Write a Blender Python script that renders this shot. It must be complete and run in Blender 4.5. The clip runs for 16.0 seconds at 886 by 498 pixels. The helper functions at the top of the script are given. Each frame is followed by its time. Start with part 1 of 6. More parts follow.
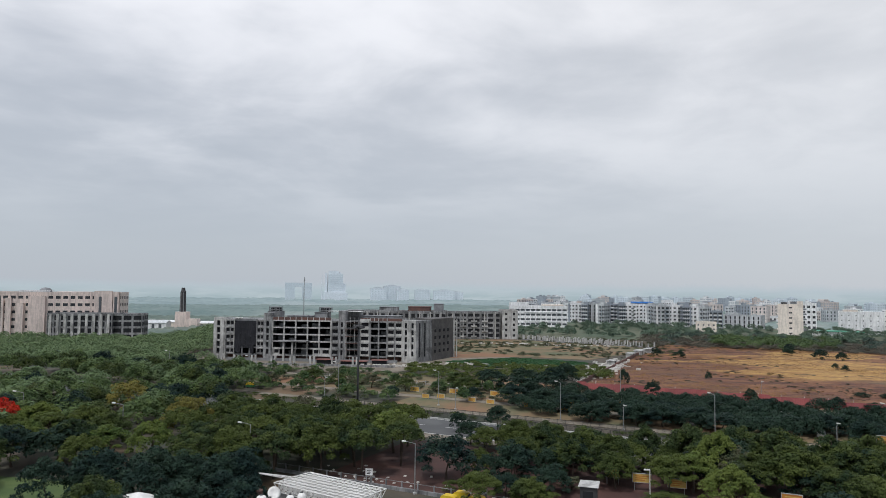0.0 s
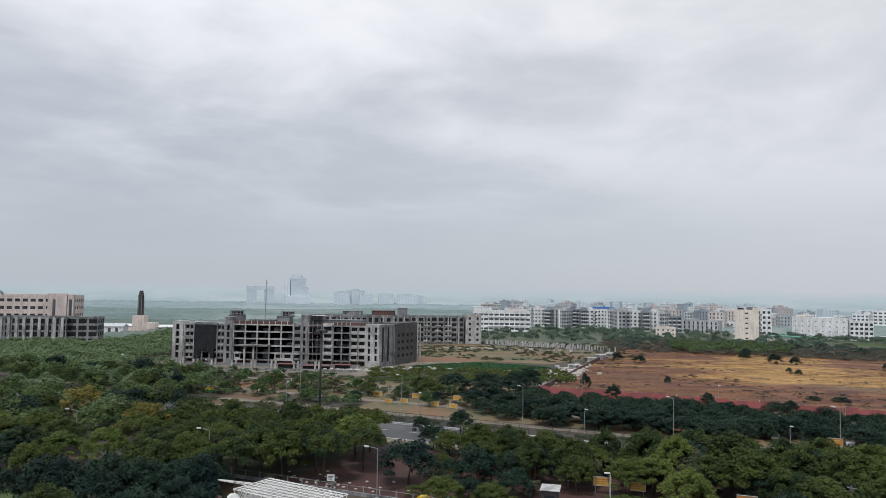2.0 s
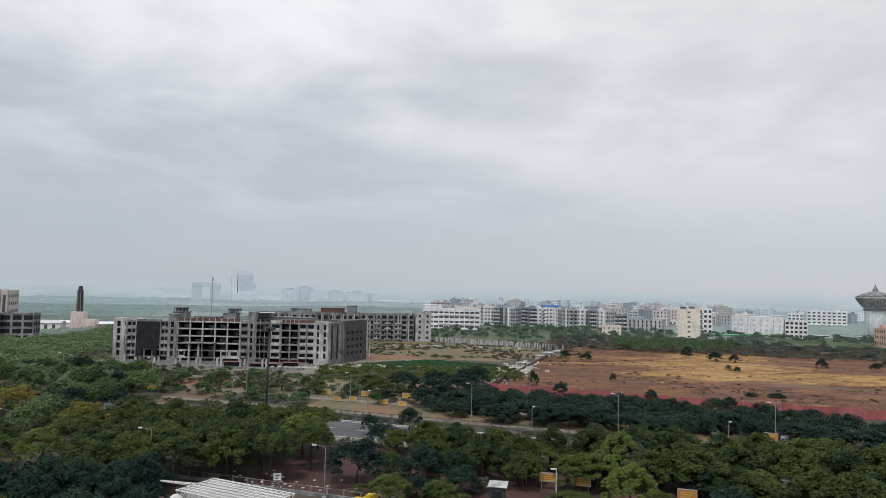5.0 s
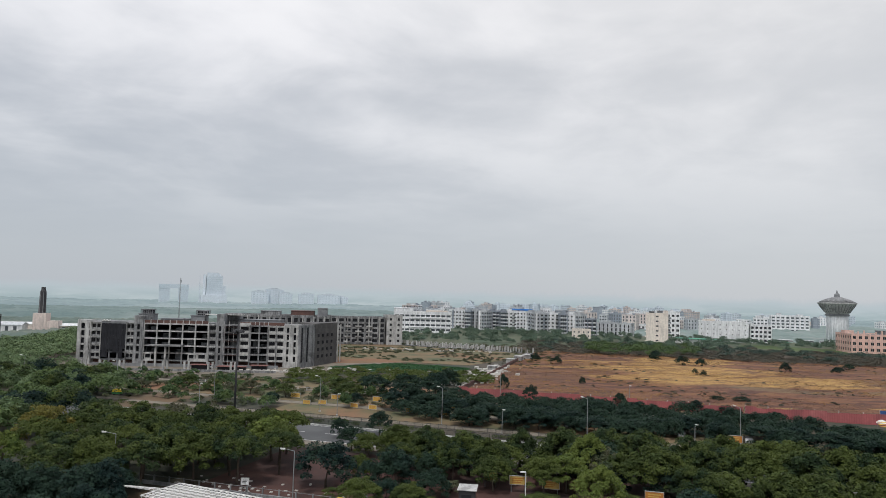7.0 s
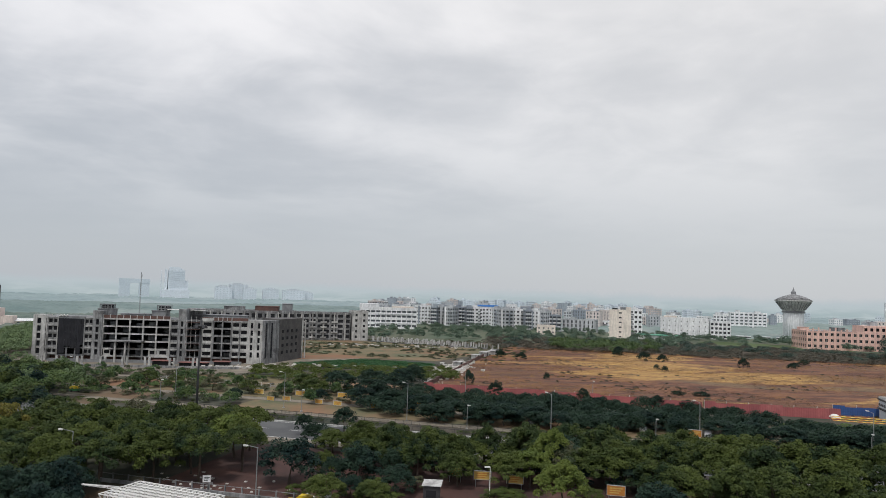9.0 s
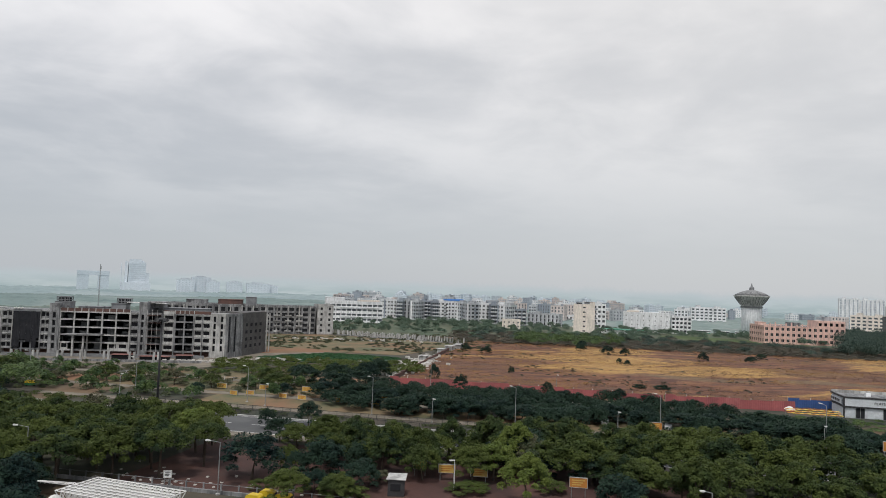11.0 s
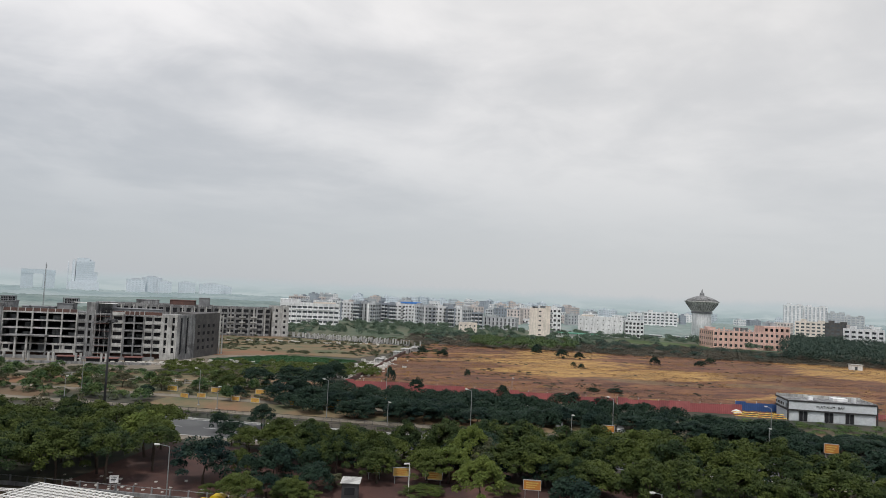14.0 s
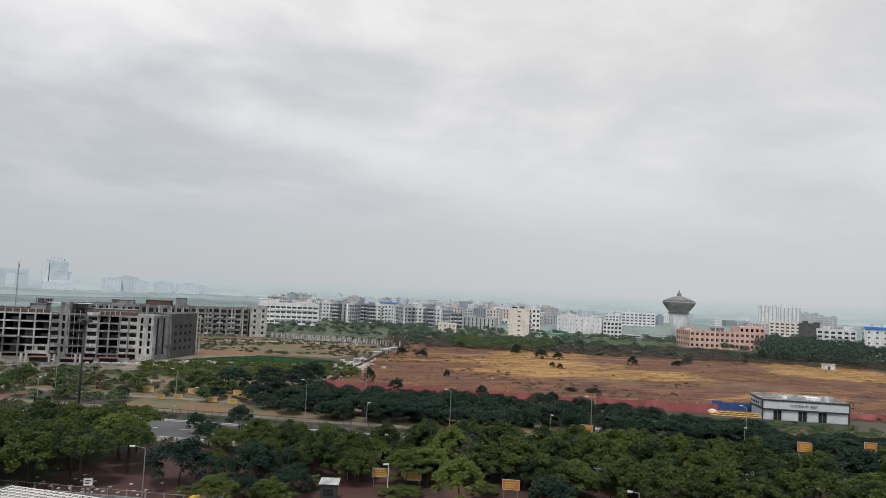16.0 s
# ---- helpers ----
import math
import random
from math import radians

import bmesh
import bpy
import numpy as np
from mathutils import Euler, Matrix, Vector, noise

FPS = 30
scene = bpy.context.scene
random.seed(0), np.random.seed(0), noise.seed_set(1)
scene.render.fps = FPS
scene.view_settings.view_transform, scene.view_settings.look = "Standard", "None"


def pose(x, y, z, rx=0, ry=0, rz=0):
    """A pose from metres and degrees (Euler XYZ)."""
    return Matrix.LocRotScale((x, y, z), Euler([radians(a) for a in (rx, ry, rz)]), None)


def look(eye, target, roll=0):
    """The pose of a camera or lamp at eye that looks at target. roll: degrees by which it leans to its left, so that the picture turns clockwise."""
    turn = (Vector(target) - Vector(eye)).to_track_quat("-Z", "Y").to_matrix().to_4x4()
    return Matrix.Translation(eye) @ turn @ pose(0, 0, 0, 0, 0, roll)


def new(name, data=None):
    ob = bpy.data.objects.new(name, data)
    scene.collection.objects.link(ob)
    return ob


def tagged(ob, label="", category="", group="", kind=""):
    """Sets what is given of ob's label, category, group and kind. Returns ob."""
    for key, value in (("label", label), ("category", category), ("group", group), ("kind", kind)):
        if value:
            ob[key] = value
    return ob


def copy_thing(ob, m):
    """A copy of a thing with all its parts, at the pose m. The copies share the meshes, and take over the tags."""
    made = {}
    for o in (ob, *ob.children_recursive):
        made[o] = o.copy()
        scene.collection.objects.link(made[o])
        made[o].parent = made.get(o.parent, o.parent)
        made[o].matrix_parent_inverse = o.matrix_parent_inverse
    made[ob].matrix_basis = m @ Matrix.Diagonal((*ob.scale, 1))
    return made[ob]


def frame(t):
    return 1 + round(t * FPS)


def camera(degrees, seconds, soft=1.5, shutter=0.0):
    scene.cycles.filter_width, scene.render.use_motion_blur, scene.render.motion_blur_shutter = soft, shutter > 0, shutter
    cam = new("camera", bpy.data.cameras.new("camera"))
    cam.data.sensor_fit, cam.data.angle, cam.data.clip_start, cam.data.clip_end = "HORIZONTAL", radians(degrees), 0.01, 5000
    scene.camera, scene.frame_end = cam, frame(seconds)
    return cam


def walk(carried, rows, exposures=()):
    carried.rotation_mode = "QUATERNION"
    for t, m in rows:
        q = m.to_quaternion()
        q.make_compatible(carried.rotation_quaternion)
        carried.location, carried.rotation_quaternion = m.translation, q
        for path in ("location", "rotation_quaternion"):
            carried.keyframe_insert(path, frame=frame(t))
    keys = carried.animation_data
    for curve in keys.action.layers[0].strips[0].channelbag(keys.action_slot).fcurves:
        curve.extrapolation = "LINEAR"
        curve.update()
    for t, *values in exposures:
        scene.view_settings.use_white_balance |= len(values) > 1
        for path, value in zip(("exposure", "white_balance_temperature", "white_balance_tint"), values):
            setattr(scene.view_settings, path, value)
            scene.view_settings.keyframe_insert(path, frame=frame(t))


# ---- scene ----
cam = camera(64.87, 16.0, soft=0.65)
walk(cam, [
    (0.0, pose(0, 0, 32, 93.209, -0.544, -0.098)),
    (0.5, pose(0, 0, 32, 93.379, -0.657, -0.806)),
    (1.0, pose(0, 0, 32, 93.563, -0.765, -1.574)),
    (1.5, pose(0, 0, 32, 93.567, -0.827, -2.346)),
    (2.0, pose(0, 0, 32, 93.605, -0.837, -3.055)),
    (2.5, pose(0, 0, 32, 93.555, -0.870, -3.832)),
    (3.0, pose(0, 0, 32, 93.432, -0.943, -4.544)),
    (3.5, pose(0, 0, 32, 93.452, -0.961, -5.330)),
    (4.0, pose(0, 0, 32, 93.452, -1.028, -5.963)),
    (6.5, pose(0, 0, 32, 93.681, -1.456, -8.882)),
    (7.0, pose(0, 0, 32, 93.812, -1.521, -9.480)),
    (7.5, pose(0, 0, 32, 93.904, -1.544, -10.155)),
    (8.0, pose(0, 0, 32, 93.830, -1.594, -10.878)),
    (8.5, pose(0, 0, 32, 93.699, -1.660, -11.579)),
    (9.0, pose(0, 0, 32, 93.561, -1.769, -12.261)),
    (11.5, pose(0, 0, 32, 93.134, -2.186, -15.681)),
    (12.0, pose(0, 0, 32, 93.190, -2.368, -16.276)),
    (12.5, pose(0, 0, 32, 93.274, -2.516, -16.866)),
    (13.0, pose(0, 0, 32, 93.410, -2.580, -17.439)),
    (13.5, pose(0, 0, 32, 93.458, -2.616, -17.988)),
    (14.0, pose(0, 0, 32, 93.547, -2.627, -18.558)),
    (14.5, pose(0, 0, 32, 93.581, -2.679, -19.043)),
    (15.0, pose(0, 0, 32, 93.603, -2.685, -19.460)),
    (15.5, pose(0, 0, 32, 93.620, -2.714, -19.849)),
    (16.0, pose(0, 0, 32, 93.647, -2.695, -20.231)),
], exposures=((0, 0.0, 6360, 10), (8, 0.0, 6560, 10), (16, 0.0, 6720, 10)))

# ---- light: overcast sky, veiled sun high behind the camera ----
SUN_AZ, SUN_EL = -150.0, 64.0
sun_dir = Vector((math.sin(radians(SUN_AZ)) * math.cos(radians(SUN_EL)), math.cos(radians(SUN_AZ)) * math.cos(radians(SUN_EL)), math.sin(radians(SUN_EL))))
sun = new("sun", bpy.data.lights.new("sun", "SUN"))
sun.data.energy, sun.data.angle, sun.data.color = 2.1, radians(12), (1.0, 0.985, 0.96)
sun.matrix_world = look(sun_dir * 500, (0, 0, 0))
scene.view_settings.exposure = 0.0


class Nodes:
    """Short calls for a node tree."""

    def __init__(self, tree):
        self.tree = tree
        tree.nodes.clear()

    def add(self, kind, **values):
        n = self.tree.nodes.new(kind)
        for k, v in values.items():
            if k in ("scale_", "detail_", "rough_", "dist_"):
                n.inputs[{"scale_": "Scale", "detail_": "Detail", "rough_": "Roughness", "dist_": "Distortion"}[k]].default_value = v
            elif k == "operation":
                n.operation = v
            elif k == "blend_type":
                n.blend_type = v
            elif k == "data_type":
                n.data_type = v
        return n

    def link(self, a, b):
        self.tree.links.new(a, b)

    def math(self, op, a, b=None, c=None):
        n = self.add("ShaderNodeMath", operation=op)
        for i, v in enumerate((a, b, c)):
            if v is None:
                continue
            if isinstance(v, (int, float)):
                n.inputs[i].default_value = v
            else:
                self.link(v, n.inputs[i])
        return n.outputs[0]

    def mix(self, fac, a, b, blend="MIX"):
        n = self.add("ShaderNodeMix", data_type="RGBA")
        n.blend_type = blend
        for sock, v in ((n.inputs[0], fac), (n.inputs[6], a), (n.inputs[7], b)):
            if isinstance(v, (int, float)):
                sock.default_value = v
            elif isinstance(v, tuple):
                sock.default_value = (*v, 1.0) if len(v) == 3 else v
            else:
                self.link(v, sock)
        return n.outputs[2]

    def ramp(self, fac, lo, hi):
        n = self.add("ShaderNodeMapRange")
        n.interpolation_type = "SMOOTHSTEP"
        n.inputs[1].default_value, n.inputs[2].default_value = lo, hi
        self.link(fac, n.inputs[0])
        return n.outputs[0]

    def noise(self, vec, scale, detail=4.0, rough=0.55, dist=0.0):
        n = self.add("ShaderNodeTexNoise", scale_=scale, detail_=detail, rough_=rough, dist_=dist)
        if vec is not None:
            self.link(vec, n.inputs["Vector"])
        return n.outputs[0]


world = bpy.data.worlds.new("sky")
scene.world = world
world.use_nodes = True
W = Nodes(world.node_tree)
out = W.add("ShaderNodeOutputWorld")
bg = W.add("ShaderNodeBackground")
W.link(bg.outputs[0], out.inputs[0])
sky = W.add("ShaderNodeTexSky")
sky.sky_type, sky.sun_disc = "NISHITA", False
sky.sun_elevation, sky.sun_rotation = radians(SUN_EL), radians(SUN_AZ)
co = W.add("ShaderNodeTexCoord")
sep = W.add("ShaderNodeSeparateXYZ")
W.link(co.outputs["Generated"], sep.inputs[0])
up = W.math("MAXIMUM", sep.outputs[2], 0.0)
# cloud sheet: directions met with a flat layer overhead, flattened towards the horizon
den = W.math("ADD", up, 0.16)
comb = W.add("ShaderNodeCombineXYZ")
W.link(W.math("DIVIDE", sep.outputs[0], den), comb.inputs[0])
W.link(W.math("DIVIDE", sep.outputs[1], den), comb.inputs[1])
comb.inputs[2].default_value = 3.7
n1 = W.noise(comb.outputs[0], 0.85, 5.0, 0.5, 0.5)
n2 = W.noise(comb.outputs[0], 2.3, 5.0, 0.55, 0.3)
cl = W.math("ADD", W.math("MULTIPLY", n1, 0.68), W.math("MULTIPLY", n2, 0.32))
cl = W.ramp(cl, 0.36, 0.64)
h = W.ramp(up, 0.0, 0.42)
lit = W.mix(h, (0.57, 0.605, 0.65), (0.98, 0.98, 1.01))
dim = W.mix(h, (0.485, 0.525, 0.575), (0.54, 0.57, 0.625))
cloudy = W.mix(W.math("MULTIPLY", cl, W.ramp(up, 0.01, 0.2)), dim, lit)
dot = W.add("ShaderNodeVectorMath", operation="DOT_PRODUCT")
W.link(co.outputs["Generated"], dot.inputs[0])
dot.inputs[1].default_value = (0.55, 0.62, 0.56)
veil = W.math("MULTIPLY", W.math("POWER", W.math("MAXIMUM", dot.outputs["Value"], 0.0), 5.0), 0.5)
cloudy = W.mix(veil, cloudy, (0.9, 0.885, 0.865))
tint = W.mix(W.math("ADD", W.math("MULTIPLY", W.ramp(up, 0.38, 0.9), 0.5), 0.08), cloudy, W.mix(1.0, sky.outputs[0], (0.1, 0.1, 0.1), "MULTIPLY"))
W.link(tint, bg.inputs[0])
bg.inputs[1].default_value = 1.0


# ---- materials ----
def surface(name, a, b, coarse=0.3, fine=3.0, rough=0.85, bump=0.15, metal=0.0, c=None, by_object=0.0, coat=0.0, streak=0.0):
    """A worn surface of colours a and b (stains at coarse, grain at fine, per metre); c: a third, in blotches."""
    m = bpy.data.materials.new(name)
    m.use_nodes = True
    N = Nodes(m.node_tree)
    o, p = N.add("ShaderNodeOutputMaterial"), N.add("ShaderNodeBsdfPrincipled")
    N.link(p.outputs[0], o.inputs[0])
    geo = N.add("ShaderNodeNewGeometry").outputs["Position"]
    big = N.noise(geo, coarse, 5.0, 0.6, 0.4)
    small = N.noise(geo, fine, 4.0, 0.6)
    col = N.mix(N.ramp(big, 0.35, 0.65), a, b)
    if c:
        col = N.mix(N.ramp(N.noise(geo, coarse * 0.41, 4.0, 0.6, 0.8), 0.5, 0.66), col, c)
    grey = N.math("ADD", N.math("MULTIPLY", small, 0.5), 0.75)
    if streak:
        run = N.add("ShaderNodeMapping")
        run.inputs["Scale"].default_value = (1.0, 1.0, 0.12)
        N.link(geo, run.inputs[0])
        wet = N.ramp(N.noise(run.outputs[0], 0.9, 6.0, 0.7, 0.2), 0.42, 0.62)
        grey = N.math("MULTIPLY", grey, N.math("SUBTRACT", 1.0, N.math("MULTIPLY", wet, streak)))
    if by_object:
        info = N.add("ShaderNodeObjectInfo")
        grey = N.math("MULTIPLY", grey, N.math("ADD", N.math("MULTIPLY", info.outputs["Random"], by_object), 1.0 - by_object / 2))
    col = N.mix(1.0, col, grey, "MULTIPLY")
    N.link(col, p.inputs["Base Color"])
    N.link(N.math("ADD", N.math("MULTIPLY", small, 0.15), rough - 0.08), p.inputs["Roughness"])
    p.inputs["Metallic"].default_value = metal
    p.inputs["Coat Weight"].default_value = coat
    if bump:
        bn = N.add("ShaderNodeBump")
        bn.inputs["Strength"].default_value = bump
        bn.inputs["Distance"].default_value = 0.1
        N.link(small, bn.inputs["Height"])
        N.link(bn.outputs[0], p.inputs["Normal"])
    return m


def foliage(name, dark, light, other, spread=1.0):
    m = bpy.data.materials.new(name)
    m.use_nodes = True
    N = Nodes(m.node_tree)
    o, p = N.add("ShaderNodeOutputMaterial"), N.add("ShaderNodeBsdfPrincipled")
    N.link(p.outputs[0], o.inputs[0])
    g = N.add("ShaderNodeNewGeometry")
    info = N.add("ShaderNodeObjectInfo")
    col = N.mix(g.outputs["Random Per Island"], dark, light)
    col = N.mix(N.math("MULTIPLY", info.outputs["Random"], spread), col, other)
    col = N.mix(N.math("MULTIPLY", N.ramp(N.noise(g.outputs["Position"], 0.32, 4.0), 0.42, 0.62), 0.6), col, other)
    N.link(col, p.inputs["Base Color"])
    p.inputs["Roughness"].default_value = 0.6
    p.inputs["Specular IOR Level"].default_value = 0.08
    return m


M_GROUND = surface("dry_ground", (0.078, 0.064, 0.047), (0.034, 0.045, 0.029), 0.045, 1.2, 0.95, 0.4, c=(0.14, 0.09, 0.05))
# haze is painted into the plain's pale blue-green base colours
M_PLAIN = surface("haze_tinted_plain", (0.15, 0.205, 0.195), (0.21, 0.265, 0.26), 0.008, 0.06, 0.95, 0.0, c=(0.145, 0.21, 0.2))
M_SOIL = surface("red_soil", (0.08, 0.035, 0.027), (0.046, 0.024, 0.021), 0.1, 2.0, 0.95, 0.4, c=(0.12, 0.06, 0.045))
M_LAWN = surface("lawn", (0.05, 0.085, 0.022), (0.08, 0.115, 0.03), 0.15, 3.0, 0.9, 0.3)
M_ASPHALT = surface("asphalt", (0.072, 0.074, 0.076), (0.1, 0.102, 0.102), 0.12, 4.0, 0.9, 0.1, c=(0.07, 0.072, 0.074))
M_PAVE = surface("pavement", (0.22, 0.19, 0.148), (0.135, 0.117, 0.088), 0.2, 3.0, 0.9, 0.2)
M_PAINT = surface("road_paint", (0.62, 0.62, 0.58), (0.5, 0.5, 0.47), 0.5, 4.0, 0.7, 0.0)
M_CONC = surface("raw_concrete", (0.33, 0.332, 0.33), (0.22, 0.224, 0.228), 0.3, 1.5, 0.9, 0.15, c=(0.12, 0.12, 0.122), streak=0.5)
M_CONC_L = surface("pale_concrete", (0.56, 0.555, 0.535), (0.42, 0.417, 0.4), 0.25, 1.2, 0.9, 0.1, c=(0.27, 0.268, 0.26), streak=0.35)
M_CONC_D = surface("grey_cement_render", (0.24, 0.246, 0.252), (0.155, 0.16, 0.166), 0.15, 1.2, 0.9, 0.1)
M_BRICK = surface("brown_brickwork", (0.14, 0.075, 0.06), (0.095, 0.056, 0.05), 0.3, 2.5, 0.9, 0.2)
M_SOOT = surface("sooty_brickwork", (0.06, 0.058, 0.06), (0.04, 0.04, 0.043), 0.5, 2.5, 0.9, 0.2)
M_RUST = surface("rusty_red_sheet", (0.24, 0.1, 0.085), (0.16, 0.085, 0.075), 0.4, 3.0, 0.85, 0.1)
M_GREYBRICK = surface("grey_blockwork", (0.115, 0.109, 0.105), (0.075, 0.072, 0.071), 0.3, 2.5, 0.9, 0.2)
# near-black: paints shade into openings, also serves dark doors and tanks
M_DARK = surface("dark_paint_and_shade", (0.02, 0.021, 0.024), (0.012, 0.013, 0.016), 0.3, 2.0, 0.95, 0.0)
M_NET = surface("black_safety_net", (0.009, 0.01, 0.014), (0.018, 0.019, 0.024), 0.4, 3.0, 0.9, 0.3)
M_BEIGE = surface("beige_pink_render", (0.72, 0.61, 0.555), (0.63, 0.535, 0.49), 0.08, 0.8, 0.9, 0.05, streak=0.25)
M_CREAM = surface("cream_render", (0.84, 0.76, 0.67), (0.76, 0.68, 0.6), 0.08, 0.8, 0.9, 0.05, streak=0.2)
M_WHITE = surface("white_render", (0.86, 0.865, 0.865), (0.74, 0.745, 0.75), 0.06, 0.6, 0.85, 0.05, by_object=0.15, streak=0.25)
M_PALE = surface("pale_grey_render", (0.55, 0.57, 0.58), (0.46, 0.48, 0.5), 0.06, 0.6, 0.9, 0.0, by_object=0.25, streak=0.25)
# far town wall and window colours with haze painted in
M_FAR = surface("haze_tinted_render", (0.62, 0.67, 0.71), (0.56, 0.615, 0.655), 0.03, 0.3, 0.95, 0.0, by_object=0.12)
M_FARWIN = surface("haze_tinted_glazing", (0.3, 0.34, 0.38), (0.38, 0.42, 0.46), 0.05, 0.5, 0.6, 0.0)
# wall and window colours of the landmarks, bleached to imitate haze
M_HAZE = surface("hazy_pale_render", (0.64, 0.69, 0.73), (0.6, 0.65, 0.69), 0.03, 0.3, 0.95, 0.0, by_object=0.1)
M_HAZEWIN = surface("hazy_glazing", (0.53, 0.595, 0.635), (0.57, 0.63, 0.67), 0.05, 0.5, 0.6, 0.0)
M_ROSE = surface("pale_rose_render", (0.7, 0.62, 0.58), (0.6, 0.54, 0.51), 0.06, 0.6, 0.9, 0.0, by_object=0.2, streak=0.25)
M_SLATE = surface("blue_grey_render", (0.34, 0.38, 0.42), (0.27, 0.3, 0.34), 0.06, 0.6, 0.9, 0.0, by_object=0.2, streak=0.25)
M_MIDWIN = surface("grey_glazing", (0.055, 0.065, 0.075), (0.09, 0.1, 0.11), 0.05, 0.5, 0.4, 0.0)
M_GLASS = surface("dark_window", (0.03, 0.034, 0.04), (0.06, 0.065, 0.072), 0.15, 1.0, 0.25, 0.0)
M_HALL = surface("white_grey_panel", (0.62, 0.65, 0.67), (0.54, 0.57, 0.59), 0.2, 2.0, 0.7, 0.0)
M_PINK = surface("salmon_render", (0.8, 0.53, 0.45), (0.7, 0.46, 0.39), 0.08, 0.8, 0.9, 0.05, streak=0.2)
M_REDWALL = surface("faded_red_sheet", (0.36, 0.1, 0.1), (0.28, 0.085, 0.088), 0.12, 1.5, 0.8, 0.05, c=(0.4, 0.15, 0.14), by_object=0.25)
M_BLUE = surface("blue_sheet", (0.025, 0.075, 0.22), (0.035, 0.09, 0.26), 0.3, 2.0, 0.6, 0.05)
M_BLUEROOF = surface("bright_blue_sheet", (0.04, 0.2, 0.62), (0.06, 0.25, 0.66), 0.2, 1.0, 0.6, 0.0)
M_GREENROOF = surface("green_sheet_roof", (0.08, 0.3, 0.2), (0.11, 0.34, 0.24), 0.1, 1.0, 0.6, 0.0)
M_STEEL = surface("galvanised_steel", (0.32, 0.33, 0.33), (0.24, 0.25, 0.25), 0.8, 6.0, 0.5, 0.0, metal=0.3)
M_BLACK = surface("black_steel", (0.03, 0.03, 0.032), (0.045, 0.045, 0.047), 0.5, 4.0, 0.6, 0.0)
M_WHITESTEEL = surface("white_painted_steel", (0.78, 0.77, 0.74), (0.66, 0.65, 0.62), 0.6, 4.0, 0.5, 0.0)
M_LENS = surface("lamp_lens", (0.8, 0.8, 0.8), (0.75, 0.75, 0.75), 0.5, 3.0, 0.25, 0.0)
M_YELLOW = surface("yellow_board", (0.6, 0.4, 0.1), (0.5, 0.33, 0.09), 0.5, 3.0, 0.6, 0.0)
M_ORANGE = surface("orange_board", (0.5, 0.2, 0.035), (0.42, 0.17, 0.035), 0.5, 3.0, 0.6, 0.0)
M_AUTOYEL = surface("rickshaw_yellow", (0.7, 0.5, 0.03), (0.62, 0.43, 0.03), 1.0, 5.0, 0.4, 0.0)
M_AUTOGRN = surface("rickshaw_green", (0.03, 0.13, 0.05), (0.04, 0.16, 0.06), 1.0, 5.0, 0.4, 0.0)
M_RUBBER = surface("tyre_rubber", (0.02, 0.02, 0.02), (0.03, 0.03, 0.03), 1.0, 8.0, 0.9, 0.0)
M_CARWHITE = surface("white_car_paint", (0.7, 0.7, 0.7), (0.62, 0.62, 0.63), 0.5, 3.0, 0.3, 0.0, by_object=0.3, coat=0.5)
M_CARGREY = surface("grey_car_paint", (0.16, 0.17, 0.18), (0.12, 0.13, 0.14), 0.5, 3.0, 0.3, 0.0, by_object=0.5, coat=0.5)
M_BARK = surface("bark", (0.075, 0.055, 0.04), (0.05, 0.038, 0.03), 1.0, 8.0, 0.95, 0.4)
M_RUBBLE = surface("rubble", (0.6, 0.58, 0.54), (0.42, 0.4, 0.37), 0.6, 2.0, 0.95, 0.3)
M_POND = surface("wet_weeds", (0.012, 0.036, 0.02), (0.02, 0.05, 0.026), 0.1, 1.5, 0.8, 0.4)
M_LETTER = surface("black_lettering", (0.02, 0.02, 0.022), (0.03, 0.03, 0.03), 1.0, 5.0, 0.6, 0.0)

F_DENSE = foliage("dark_foliage", (0.009, 0.021, 0.015), (0.028, 0.05, 0.022), (0.088, 0.112, 0.028), 0.75)
F_LIGHT = foliage("fresh_green_foliage", (0.028, 0.055, 0.018), (0.085, 0.13, 0.032), (0.135, 0.165, 0.04), 0.6)
F_DEEP = foliage("deep_green_foliage", (0.007, 0.018, 0.018), (0.014, 0.032, 0.028), (0.032, 0.056, 0.034), 0.55)
F_YELLOW = foliage("yellowing_foliage", (0.06, 0.066, 0.02), (0.17, 0.155, 0.042), (0.2, 0.17, 0.042), 0.5)
F_RED = foliage("scarlet_blossom", (0.3, 0.015, 0.01), (0.55, 0.03, 0.018), (0.45, 0.05, 0.02), 0.4)
F_WOOD = foliage("wood_green_foliage", (0.028, 0.056, 0.034), (0.078, 0.13, 0.05), (0.125, 0.17, 0.058), 0.7)
F_WEED = foliage("water_weed_foliage", (0.015, 0.055, 0.026), (0.035, 0.1, 0.042), (0.05, 0.115, 0.045), 0.4)
F_SCRUB = foliage("dusty_scrub", (0.03, 0.05, 0.03), (0.085, 0.105, 0.055), (0.11, 0.1, 0.06), 0.6)
F_STRAW = foliage("dry_straw", (0.17, 0.09, 0.036), (0.31, 0.18, 0.06), (0.28, 0.15, 0.055), 0.3)
F_BROWN = foliage("withered_scrub", (0.085, 0.045, 0.03), (0.14, 0.074, 0.042), (0.11, 0.068, 0.04), 0.3)
# haze is mixed into this foliage, making it paler than nearer leaves
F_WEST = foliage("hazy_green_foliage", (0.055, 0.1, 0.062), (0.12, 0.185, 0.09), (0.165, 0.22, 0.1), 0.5)
